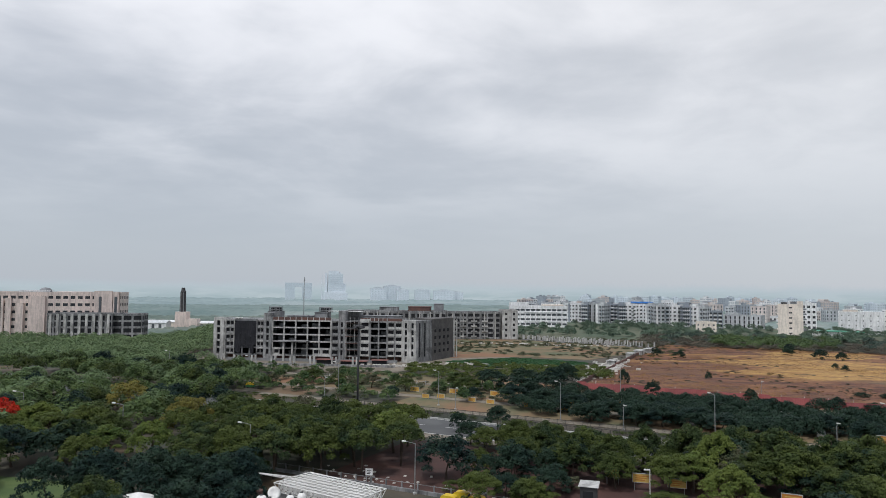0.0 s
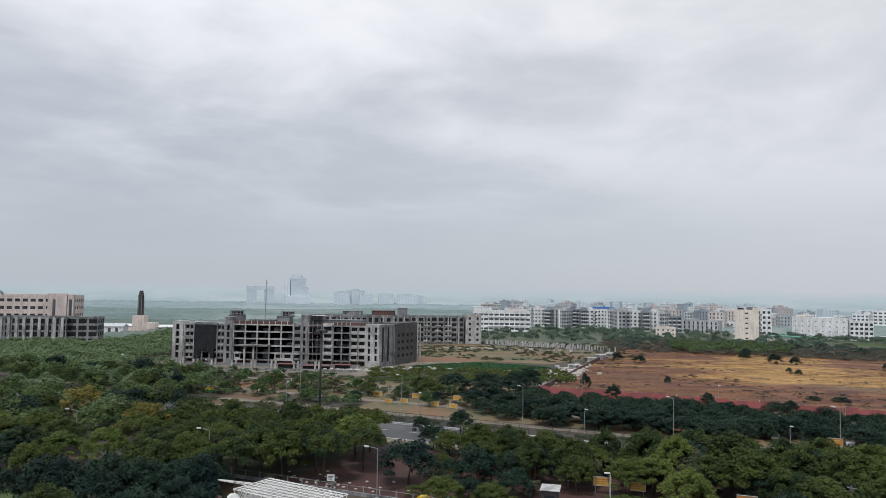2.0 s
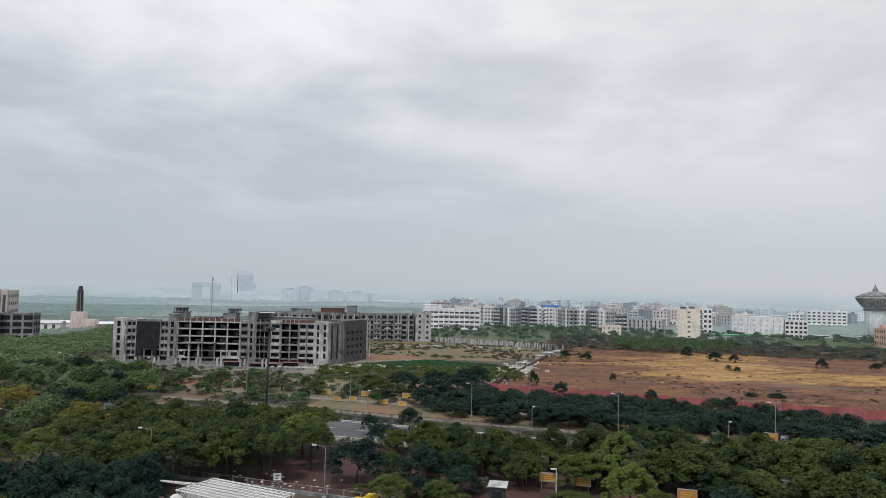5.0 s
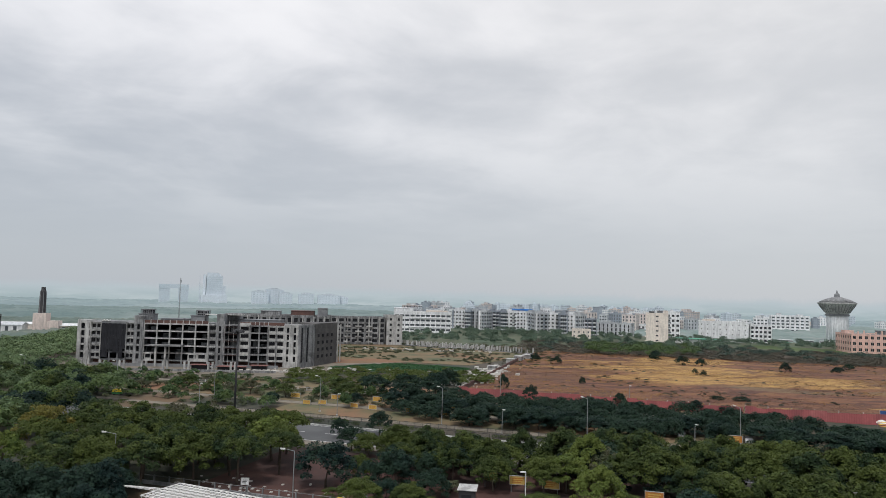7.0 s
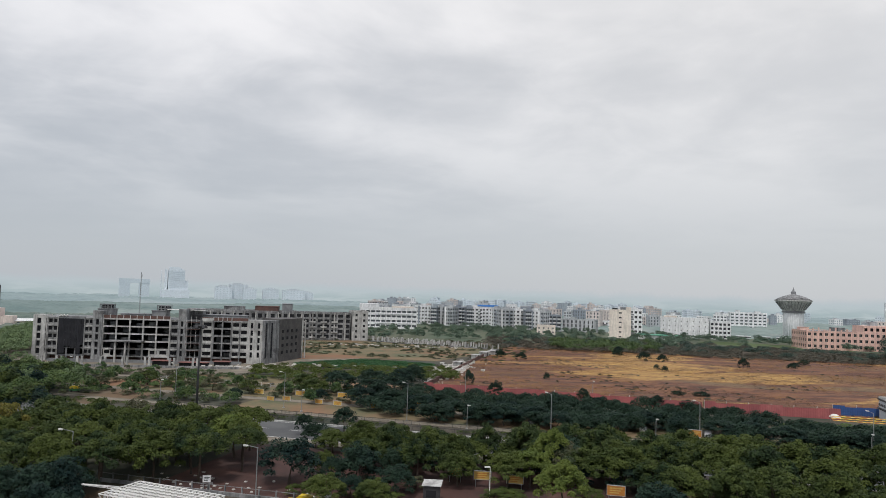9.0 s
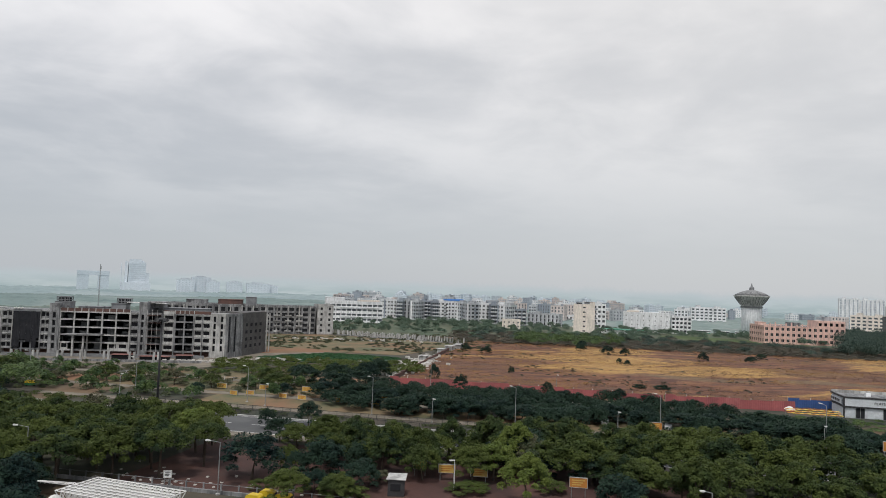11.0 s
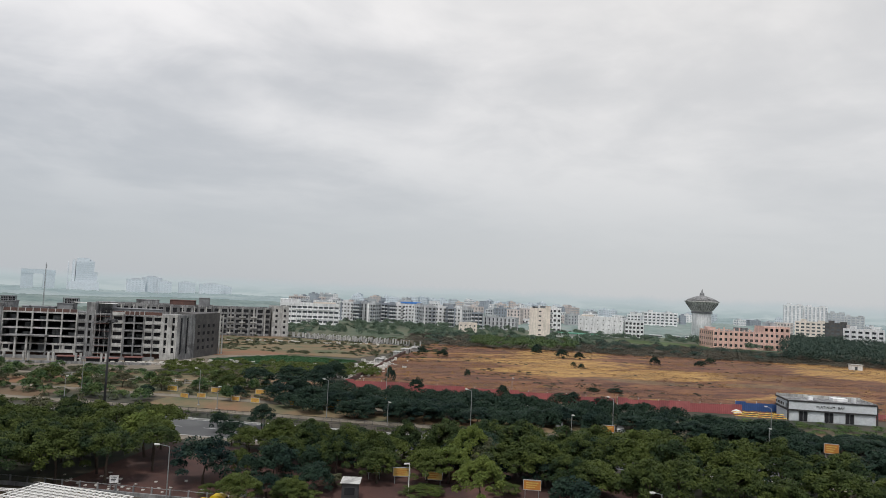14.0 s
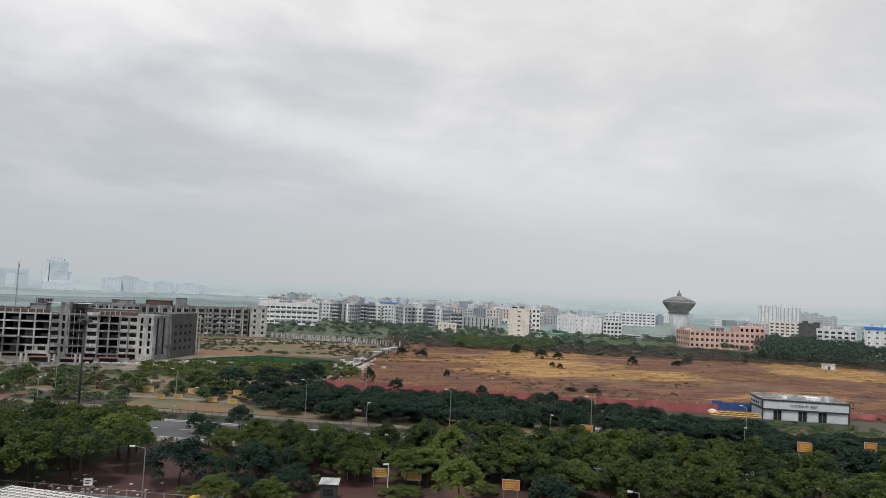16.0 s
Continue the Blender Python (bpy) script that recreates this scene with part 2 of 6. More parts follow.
M_DRYGRASS = surface("dry_grass", (0.19, 0.13, 0.07), (0.085, 0.1, 0.05), 0.06, 1.0, 0.95, 0.4, c=(0.21, 0.105, 0.055))
M_GREEN = surface("green_waste_ground", (0.07, 0.1, 0.06), (0.11, 0.12, 0.075), 0.03, 0.8, 0.95, 0.3, c=(0.12, 0.115, 0.085))
# next three foliage colours are lightened to imitate haze
F_DUSK = foliage("grey_brown_scrub", (0.06, 0.064, 0.055), (0.115, 0.11, 0.085), (0.125, 0.1, 0.072), 0.5)
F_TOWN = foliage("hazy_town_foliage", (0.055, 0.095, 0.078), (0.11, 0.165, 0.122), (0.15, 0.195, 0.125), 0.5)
F_TEAL = foliage("hazy_teal_foliage", (0.03, 0.056, 0.048), (0.068, 0.1, 0.082), (0.085, 0.118, 0.088), 0.5)


# canopy colours carry painted haze: paler and bluer in each farther band
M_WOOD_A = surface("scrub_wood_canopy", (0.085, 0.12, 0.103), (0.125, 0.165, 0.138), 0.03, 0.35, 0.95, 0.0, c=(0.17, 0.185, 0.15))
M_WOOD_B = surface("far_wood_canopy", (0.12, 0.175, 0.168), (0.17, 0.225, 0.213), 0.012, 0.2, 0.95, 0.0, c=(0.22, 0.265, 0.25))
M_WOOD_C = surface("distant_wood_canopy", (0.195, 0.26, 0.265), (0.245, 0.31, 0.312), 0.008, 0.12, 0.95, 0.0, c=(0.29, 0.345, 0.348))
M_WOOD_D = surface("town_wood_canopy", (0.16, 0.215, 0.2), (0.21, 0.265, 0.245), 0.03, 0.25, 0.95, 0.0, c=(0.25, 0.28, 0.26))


# field of dry grass: straw over red earth, in drifts along the ground
def field_material():
    m = bpy.data.materials.new("dry_field")
    m.use_nodes = True
    N = Nodes(m.node_tree)
    o, p = N.add("ShaderNodeOutputMaterial"), N.add("ShaderNodeBsdfPrincipled")
    N.link(p.outputs[0], o.inputs[0])
    pos = N.add("ShaderNodeNewGeometry").outputs["Position"]
    mp = N.add("ShaderNodeMapping")
    mp.inputs["Rotation"].default_value = (0, 0, radians(30))
    mp.inputs["Scale"].default_value = (0.6, 1.5, 1.0)
    N.link(pos, mp.inputs[0])
    v = mp.outputs[0]
    # where straw stands thick, bare red earth shows and grey weeds have spread: (x, y, half length, half width, turn)
    def drift(spots):
        total = None
        for x, y, a, b, turn in spots:
            sm = N.add("ShaderNodeMapping")
            sm.vector_type = "TEXTURE"
            sm.inputs["Location"].default_value = (x, y, 0)
            sm.inputs["Rotation"].default_value = (0, 0, radians(turn))
            sm.inputs["Scale"].default_value = (a, b, 1000)
            N.link(pos, sm.inputs[0])
            ln = N.add("ShaderNodeVectorMath", operation="LENGTH")
            N.link(sm.outputs[0], ln.inputs[0])
            one = N.math("SUBTRACT", 1.0, N.ramp(ln.outputs["Value"], 0.35, 1.5))
            total = one if total is None else N.math("MAXIMUM", total, one)
        return total
    drifts = N.noise(v, 0.03, 9.0, 0.7, 1.0)
    fine = N.noise(pos, 0.35, 6.0, 0.75)
    thick = drift(((158, 304, 36, 40, 10), (188, 350, 24, 26, 30), (170, 262, 52, 18, -12), (210, 262, 40, 14, -20), (322, 270, 46, 40, -30)))
    straw = N.ramp(N.math("ADD", drifts, N.math("ADD", N.math("MULTIPLY", thick, 0.24), N.math("MULTIPLY", fine, 0.26))), 0.665, 0.775)
    earth = N.mix(N.ramp(N.noise(v, 0.09, 6.0, 0.65), 0.38, 0.62), (0.085, 0.034, 0.023), (0.2, 0.088, 0.042))
    grass = N.mix(N.ramp(N.noise(v, 0.14, 6.0, 0.7), 0.36, 0.62), (0.44, 0.265, 0.082), (0.27, 0.145, 0.05))
    col = N.mix(straw, earth, grass)
    bare = N.ramp(N.math("ADD", N.math("MULTIPLY", drift(((244, 248, 30, 26, -25), (84, 276, 22, 26, 60), (268, 300, 40, 14, -20))), 0.3), N.math("MULTIPLY", drifts, 0.6)), 0.42, 0.54)
    col = N.mix(N.math("MULTIPLY", bare, 0.75), col, (0.125, 0.06, 0.035))
    weeds = N.ramp(N.math("ADD", N.math("MULTIPLY", drift(((165, 236, 34, 9, -27), (215, 222, 30, 8, -27))), 0.3), N.math("MULTIPLY", drifts, 0.6)), 0.46, 0.58)
    col = N.mix(N.math("MULTIPLY", weeds, 0.6), col, (0.15, 0.115, 0.065))
    scrub = N.math("MULTIPLY", N.ramp(N.noise(v, 0.1, 9.0, 0.8, 0.8), 0.53, 0.6), 0.7)
    col = N.mix(scrub, col, (0.085, 0.055, 0.034))
    col = N.mix(1.0, col, N.math("ADD", N.math("MULTIPLY", N.noise(pos, 0.5, 8.0, 0.85), 2.2), -0.1), "MULTIPLY")
    N.link(col, p.inputs["Base Color"])
    p.inputs["Roughness"].default_value = 0.95
    bn = N.add("ShaderNodeBump")
    bn.inputs["Strength"].default_value, bn.inputs["Distance"].default_value = 0.6, 0.3
    N.link(N.noise(pos, 0.8, 5.0, 0.7), bn.inputs["Height"])
    N.link(bn.outputs[0], p.inputs["Normal"])
    return m


M_FIELD = field_material()


# ---- mesh helpers ----
class Geo:
    """Vertices and faces of one part."""

    def __init__(self):
        self.v, self.f = [], []

    def box(self, x0, x1, y0, y1, z0, z1):
        n = len(self.v)
        self.v += [(x0, y0, z0), (x1, y0, z0), (x1, y1, z0), (x0, y1, z0), (x0, y0, z1), (x1, y0, z1), (x1, y1, z1), (x0, y1, z1)]
        self.f += [tuple(n + i for i in q) for q in ((3, 2, 1, 0), (4, 5, 6, 7), (0, 1, 5, 4), (1, 2, 6, 5), (2, 3, 7, 6), (3, 0, 4, 7))]
        return self

    def beam(self, p, q, r, r2=None, n=6):
        p, q = Vector(p), Vector(q)
        r2 = r if r2 is None else r2
        d = (q - p).normalized()
        a = d.orthogonal().normalized()
        b = d.cross(a)
        k = len(self.v)
        for c, rr in ((p, r), (q, r2)):
            for i in range(n):
                t = 2 * math.pi * i / n
                self.v.append(tuple(c + (a * math.cos(t) + b * math.sin(t)) * rr))
        for i in range(n):
            j = (i + 1) % n
            self.f.append((k + i, k + j, k + n + j, k + n + i))
        self.f += [tuple(k + n - 1 - i for i in range(n)), tuple(k + n + i for i in range(n))]
        return self

    def lathe(self, rings, n=24):
        """Rings of (radius, z), closed at both ends."""
        k = len(self.v)
        for r, z in rings:
            for i in range(n):
                t = 2 * math.pi * i / n
                self.v.append((r * math.cos(t), r * math.sin(t), z))
        for m in range(len(rings) - 1):
            for i in range(n):
                j = (i + 1) % n
                self.f.append((k + m * n + i, k + m * n + j, k + (m + 1) * n + j, k + (m + 1) * n + i))
        e = k + (len(rings) - 1) * n
        self.f += [tuple(k + n - 1 - i for i in range(n)), tuple(e + i for i in range(n))]
        return self

    def prism(self, pts, z0, z1):
        """Upright prism on a counter-clockwise outline."""
        k, n = len(self.v), len(pts)
        self.v += [(x, y, z0) for x, y in pts] + [(x, y, z1) for x, y in pts]
        self.f += [tuple(k + n - 1 - i for i in range(n)), tuple(k + n + i for i in range(n))]
        for i in range(n):
            j = (i + 1) % n
            self.f.append((k + i, k + j, k + n + j, k + n + i))
        return self

    def mesh(self, name, material, smooth=False):
        me = bpy.data.meshes.new(name)
        me.from_pydata(self.v, [], self.f)
        me.materials.append(material)
        if smooth:
            me.polygons.foreach_set("use_smooth", [True] * len(me.polygons))
        me.update()
        return me


def part(name, geo, material, parent=None, label="", smooth=False, at=None):
    """One mesh object under a thing or a part. geo: a Geo, or a mesh that alike parts share."""
    ob = new(name, geo.mesh(name, material, smooth) if isinstance(geo, Geo) else geo)
    ob.parent = parent
    if at is not None:
        ob.matrix_basis = at
    return tagged(ob, label)


def thing(name, x, y, z, rz, label, category, group="", kind=""):
    ob = new(name)
    ob.empty_display_size = 0.5
    ob.matrix_basis = pose(x, y, z, 0, 0, rz)
    return tagged(ob, label, category, group, kind)


def setting(name, geo, material, label, category, at=None, kind="structure"):
    ob = part(name, geo, material, None, "", False, at)
    return tagged(ob, label, category, "", kind)


# the avenue's own axes: along it (s) and across it (n)
AX, AY = 0.894, -0.447
ROAD_TURN = math.degrees(math.atan2(AY, AX))


def road(s, n):
    return s * AX - n * AY, s * AY + n * AX


def across(x, y):
    return -AY * x + AX * y


def bearing(az, dist):
    return dist * math.sin(radians(az)), dist * math.cos(radians(az))


# ---- ground, backdrop of distance ----
def ring(r0, r1, n, z0=0.0, z1=0.0):
    geo = Geo()
    for i in range(n):
        t = 2 * math.pi * i / n
        geo.v += [(r0 * math.cos(t), r0 * math.sin(t), z0), (r1 * math.cos(t), r1 * math.sin(t), z1)]
    for i in range(n):
        j = (i + 1) % n
        geo.f.append((2 * i, 2 * i + 1, 2 * j + 1, 2 * j))
    return geo


gr = Geo()
gr.v = [(0, 0, 0)]
RADII = (60, 200, 420, 560, 700)
for r in RADII:
    gr.v += [(r * math.cos(2 * math.pi * i / 64), r * math.sin(2 * math.pi * i / 64), 0) for i in range(64)]
for i in range(64):
    j = (i + 1) % 64
    gr.f.append((0, 1 + i, 1 + j))
    for k in range(len(RADII) - 1):
        a, b = 1 + 64 * k, 65 + 64 * k
        gr.f.append((a + i, b + i, b + j, a + j))
setting("ground", gr, M_GROUND, "dry brown earth with thin grass", "ground")
setting("plain", ring(700, 4600, 64), M_PLAIN, "scrub plain running to the horizon, haze in its pale colour", "ground")


# emission colour paints the haze of the distance and fades out upward
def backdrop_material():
    m = bpy.data.materials.new("painted_haze_glow")
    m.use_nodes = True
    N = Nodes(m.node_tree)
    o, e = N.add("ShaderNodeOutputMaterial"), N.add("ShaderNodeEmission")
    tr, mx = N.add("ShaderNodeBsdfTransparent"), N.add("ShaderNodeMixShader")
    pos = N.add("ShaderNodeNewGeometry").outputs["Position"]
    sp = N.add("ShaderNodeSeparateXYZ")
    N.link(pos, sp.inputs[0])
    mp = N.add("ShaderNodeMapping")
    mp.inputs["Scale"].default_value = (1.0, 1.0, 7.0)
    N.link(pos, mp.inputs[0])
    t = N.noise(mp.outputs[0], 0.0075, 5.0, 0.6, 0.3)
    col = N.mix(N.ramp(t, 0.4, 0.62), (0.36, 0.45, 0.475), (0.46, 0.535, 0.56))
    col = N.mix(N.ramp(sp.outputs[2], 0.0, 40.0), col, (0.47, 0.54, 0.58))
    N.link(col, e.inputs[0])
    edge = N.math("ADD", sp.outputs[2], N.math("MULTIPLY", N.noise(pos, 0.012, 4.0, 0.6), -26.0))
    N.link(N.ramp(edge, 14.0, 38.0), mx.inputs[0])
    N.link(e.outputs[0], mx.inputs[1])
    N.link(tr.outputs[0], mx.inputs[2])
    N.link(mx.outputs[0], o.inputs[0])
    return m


setting("backdrop", ring(1800, 1800, 96, -1.0, 75.0), backdrop_material(), "glowing ring painted as hazy wooded distance", "backdrop")

# ---- avenue, paths, field ----
def strip(name, s0, s1, n0, n1, top, material, label, category, bottom=-0.3):
    pts = [road(s0, n0), road(s1, n0), road(s1, n1), road(s0, n1)]
    return setting(name, Geo().prism(pts, bottom, top), material, label, category)


strip("road", -260, 330, 137.5, 154.5, 0.05, M_ASPHALT, "grey asphalt carriageway of a divided avenue", "road")
strip("pavement_near", -260, 330, 133.6, 137.2, 0.2, M_PAVE, "dusty kerbed verge beside the avenue", "pavement")
strip("median", -260, 330, 154.8, 162.5, 0.2, M_GROUND, "planted median between railings", "pavement")
strip("pavement_far", -260, 330, 163.0, 166.4, 0.22, M_PAVE, "pale footpath along the avenue", "pavement")
strip("service_road", -260, 40, 181.5, 185.6, 0.04, M_PAVE, "dusty service road before the building site", "road")
strip("site_road", -260, 20, 206.5, 209.5, 0.05, M_PAVE, "pale site road by a low wall", "road")
strip("lane", -200, 230, 90.0, 97.0, 0.04, M_GROUND, "worn earth lane in front of the trees", "road")
strip("soil", -72, 24, 97.6, 131.0, 0.06, M_SOIL, "bare red soil under the trees", "ground")
strip("soil_strip", -100, 60, 167.0, 180.8, 0.05, M_DRYGRASS, "thin dry grass and bare earth beside the footpath", "ground")
strip("verge_grass", -170, 24, 186.0, 205.0, 0.05, M_DRYGRASS, "dry grass strip between the service roads", "grass")
strip("bank_grass", -150, 10, 210.0, 228.0, 0.06, M_DRYGRASS, "dry grassy bank before the building site", "grass")
setting("town_green", Geo().prism([bearing(4.5, 462), bearing(16, 462), bearing(30, 530), bearing(46, 560), bearing(46, 690), bearing(30, 690), bearing(16, 690), bearing(4.5, 690)][::1], -0.3, 0.12), M_GREEN, "green waste ground before the town", "grass")
strip("kerb", -260, 330, 137.2, 137.5, 0.22, M_CONC_L, "pale concrete kerb", "kerb")
strip("kerb_median", -260, 330, 154.5, 154.8, 0.24, M_CONC_L, "pale concrete kerb of the median", "kerb")
for n0 in (138.1, 153.6):
    strip("edge_line", -260, 330, n0, n0 + 0.22, 0.056, M_PAINT, "worn white edge line", "road marking", 0.03)
dash = Geo()
for i in range(70):
    s = -240 + 8 * i
    dash.prism([road(s, 145.8), road(s + 3, 145.8), road(s + 3, 146.0), road(s, 146.0)], 0.03, 0.056)
setting("lane_line", dash, M_PAINT, "broken white lane line", "road marking")
setting("lawn", Geo().prism([(-120, 92), (-42, 92), (-50, 113), (-120, 128)], -0.3, 0.07), M_LAWN, "short green lawn", "lawn")

# one large field, gently uneven, with the red fence along its near side
fld = Geo()
FA, FB, FC, FD = Vector((44, 227)), Vector((262, 118)), Vector((372, 300)), Vector((128, 412))
NU, NV = 60, 44
for j in range(NV + 1):
    for i in range(NU + 1):
        u, v = i / NU, j / NV
        q = (FA * (1 - u) + FB * u) * (1 - v) + (FD * (1 - u) + FC * u) * v
        rim = min(1.0, 6 * min(u, v, 1 - u, 1 - v))
        fld.v.append((q.x, q.y, 0.12 + rim * (0.35 * noise.noise((q.x * 0.03, q.y * 0.03, 0)) + 0.2)))
for j in range(NV):
    for i in range(NU):
        a = j * (NU + 1) + i
        fld.f.append((a, a + 1, a + NU + 2, a + NU + 1))
setting("field", fld, M_FIELD, "wide fallow field of straw-coloured grass over red earth", "field")
setting("dry_grass", Geo().prism([(2, 322), (40, 330), (66, 318), (112, 372), (92, 432), (10, 436)], -0.3, 0.1), M_DRYGRASS, "dry yellow grass on open ground", "grass")
setting("weeds", Geo().prism([(4, 300), (22, 284), (56, 286), (62, 308), (36, 322), (14, 316)], -0.3, 0.3), M_POND, "hollow full of dark green water weeds", "pond")
setting("site_ground", Geo().prism([(-118, 272), (-20, 264), (4, 290), (20, 296), (40, 338), (64, 352), (20, 362), (-4, 310), (-112, 314)], -0.3, 0.09), M_PAVE, "pale trodden building-site earth", "ground")


# ---- buildings ----
def block(name, x, y, rz, w, d, storeys, sh, bays, side_bays, wall_mat, glass_mat, label, group="", win=(0.55, 0.5), single=False, parapet=0.9, plinth=0.6, extras=(), fins=None, category="building"):
    """A flat-roofed building, its front towards -y. Walls are piers and spandrels round real openings; win: the opening's share of bay and storey."""
    b = thing(name, x, y, 0, rz, label, category, group)
    h = plinth + storeys * sh
    wall = Geo()
    t = 0.35
    ww, wh = win
    panes = Geo()
    shared = {}
    for axis, length, depth, n in ((0, w, d, bays), (1, d, w, side_bays)):
        bay = length / n
        for side in (-1, 1):
            if axis == 0 and side == 1:
                wall.box(-w / 2, w / 2, d / 2 - t, d / 2, 0, h)
                continue

            def put(g, a0, a1, out0, out1, z0, z1):
                if axis == 0:
                    g.box(a0, a1, -depth / 2 + out0, -depth / 2 + out1, z0, z1)
                elif side < 0:
                    g.box(-depth / 2 + out0, -depth / 2 + out1, a0, a1, z0, z1)
                else:
                    g.box(depth / 2 - out1, depth / 2 - out0, a0, a1, z0, z1)
            e = 0 if axis == 0 else t
            zs = [0]
            for k in range(storeys):
                z0 = plinth + k * sh
                zs += [z0 + sh * (1 - wh) * 0.55, z0 + sh * (1 - wh) * 0.55 + sh * wh]
            zs.append(h)
            for k in range(0, len(zs), 2):
                put(wall, -length / 2 + e, length / 2 - e, 0, t, zs[k], zs[k + 1])
            for k in range(storeys):
                for i in range(n + 1):
                    c = -length / 2 + i * bay
                    a0 = max(c - bay * (1 - ww) / 2, -length / 2 + e)
                    a1 = min(c + bay * (1 - ww) / 2, length / 2 - e)
                    if a1 > a0:
                        put(wall, a0, a1, 0.002, t - 0.002, zs[2 * k + 1], zs[2 * k + 2])
                if not single:
                    put(panes, -length / 2 + t, length / 2 - t, t * 0.7, t * 0.9, zs[2 * k + 1], zs[2 * k + 2])
                    continue
                for i in range(n):
                    c = -length / 2 + (i + 0.5) * bay
                    if axis not in shared:
                        half, tall = bay * ww / 2, zs[2] - zs[1]
                        fr = Geo().box(-half, half, 0.0, 0.06, 0, tall)
                        shared[axis] = fr.mesh("pane", glass_mat)
                        f2 = Geo()
                        for q0, q1, r0, r1 in ((-half, half, 0, 0.07), (-half, half, tall - 0.07, tall), (-0.04, 0.04, 0.07, tall - 0.07)):
                            f2.box(q0, q1, -0.05, 0, r0, r1)
                        shared[axis, 1] = f2.mesh("window", M_CONC_L)
                    z = zs[2 * k + 1]
                    if axis == 0:
                        at = pose(c, -depth / 2 + t * 0.7, z)
                    else:
                        at = pose(side * (depth / 2 - t * 0.7), c, z, 0, 0, 90 * side)
                    wd = part("window", shared[axis, 1], None, b, at=at)
                    part("pane", shared[axis], None, wd)
    part("wall", wall, wall_mat, b)
    if not single:
        # M_DARK strips paint shade into unfinished open floors; other materials are glass
        part("glazing", panes, glass_mat, b, "dark strips behind the wall openings")
    roof = Geo().box(-w / 2 + t, w / 2 - t, -d / 2 + t, d / 2 - t, h - 0.3, h)
    part("roof", roof, M_CONC if wall_mat is not M_FAR else M_FAR, b)
    if parapet:
        pr = Geo()
        pr.box(-w / 2, w / 2, -d / 2 - 0.08, -d / 2 + 0.17, h, h + parapet).box(-w / 2, w / 2, d / 2 - 0.17, d / 2 + 0.08, h, h + parapet)
        pr.box(-w / 2 - 0.08, -w / 2 + 0.17, -d / 2 + 0.17, d / 2 - 0.17, h, h + parapet).box(w / 2 - 0.17, w / 2 + 0.08, -d / 2 + 0.17, d / 2 - 0.17, h, h + parapet)
        part("parapet", pr, wall_mat, b)
    for ex in extras:
        kind, ex0, ex1, ey0, ey1, hh, mat = ex
        g = Geo().box(ex0, ex1, ey0, ey1, h, h + hh).box(ex0 - 0.2, ex1 + 0.2, ey0 - 0.2, ey1 + 0.2, h + hh, h + hh + 0.18)
        part(kind, g, mat, b)
    if fins:
        for i in range(fins[0]):
            c = -w / 2 + (i + 0.5) * w / fins[0]
            part("fin", Geo().box(c - fins[1] / 2, c + fins[1] / 2, -d / 2 - 0.6, -d / 2 - 0.004, 0, h + fins[2]), fins[3], b)
    return b


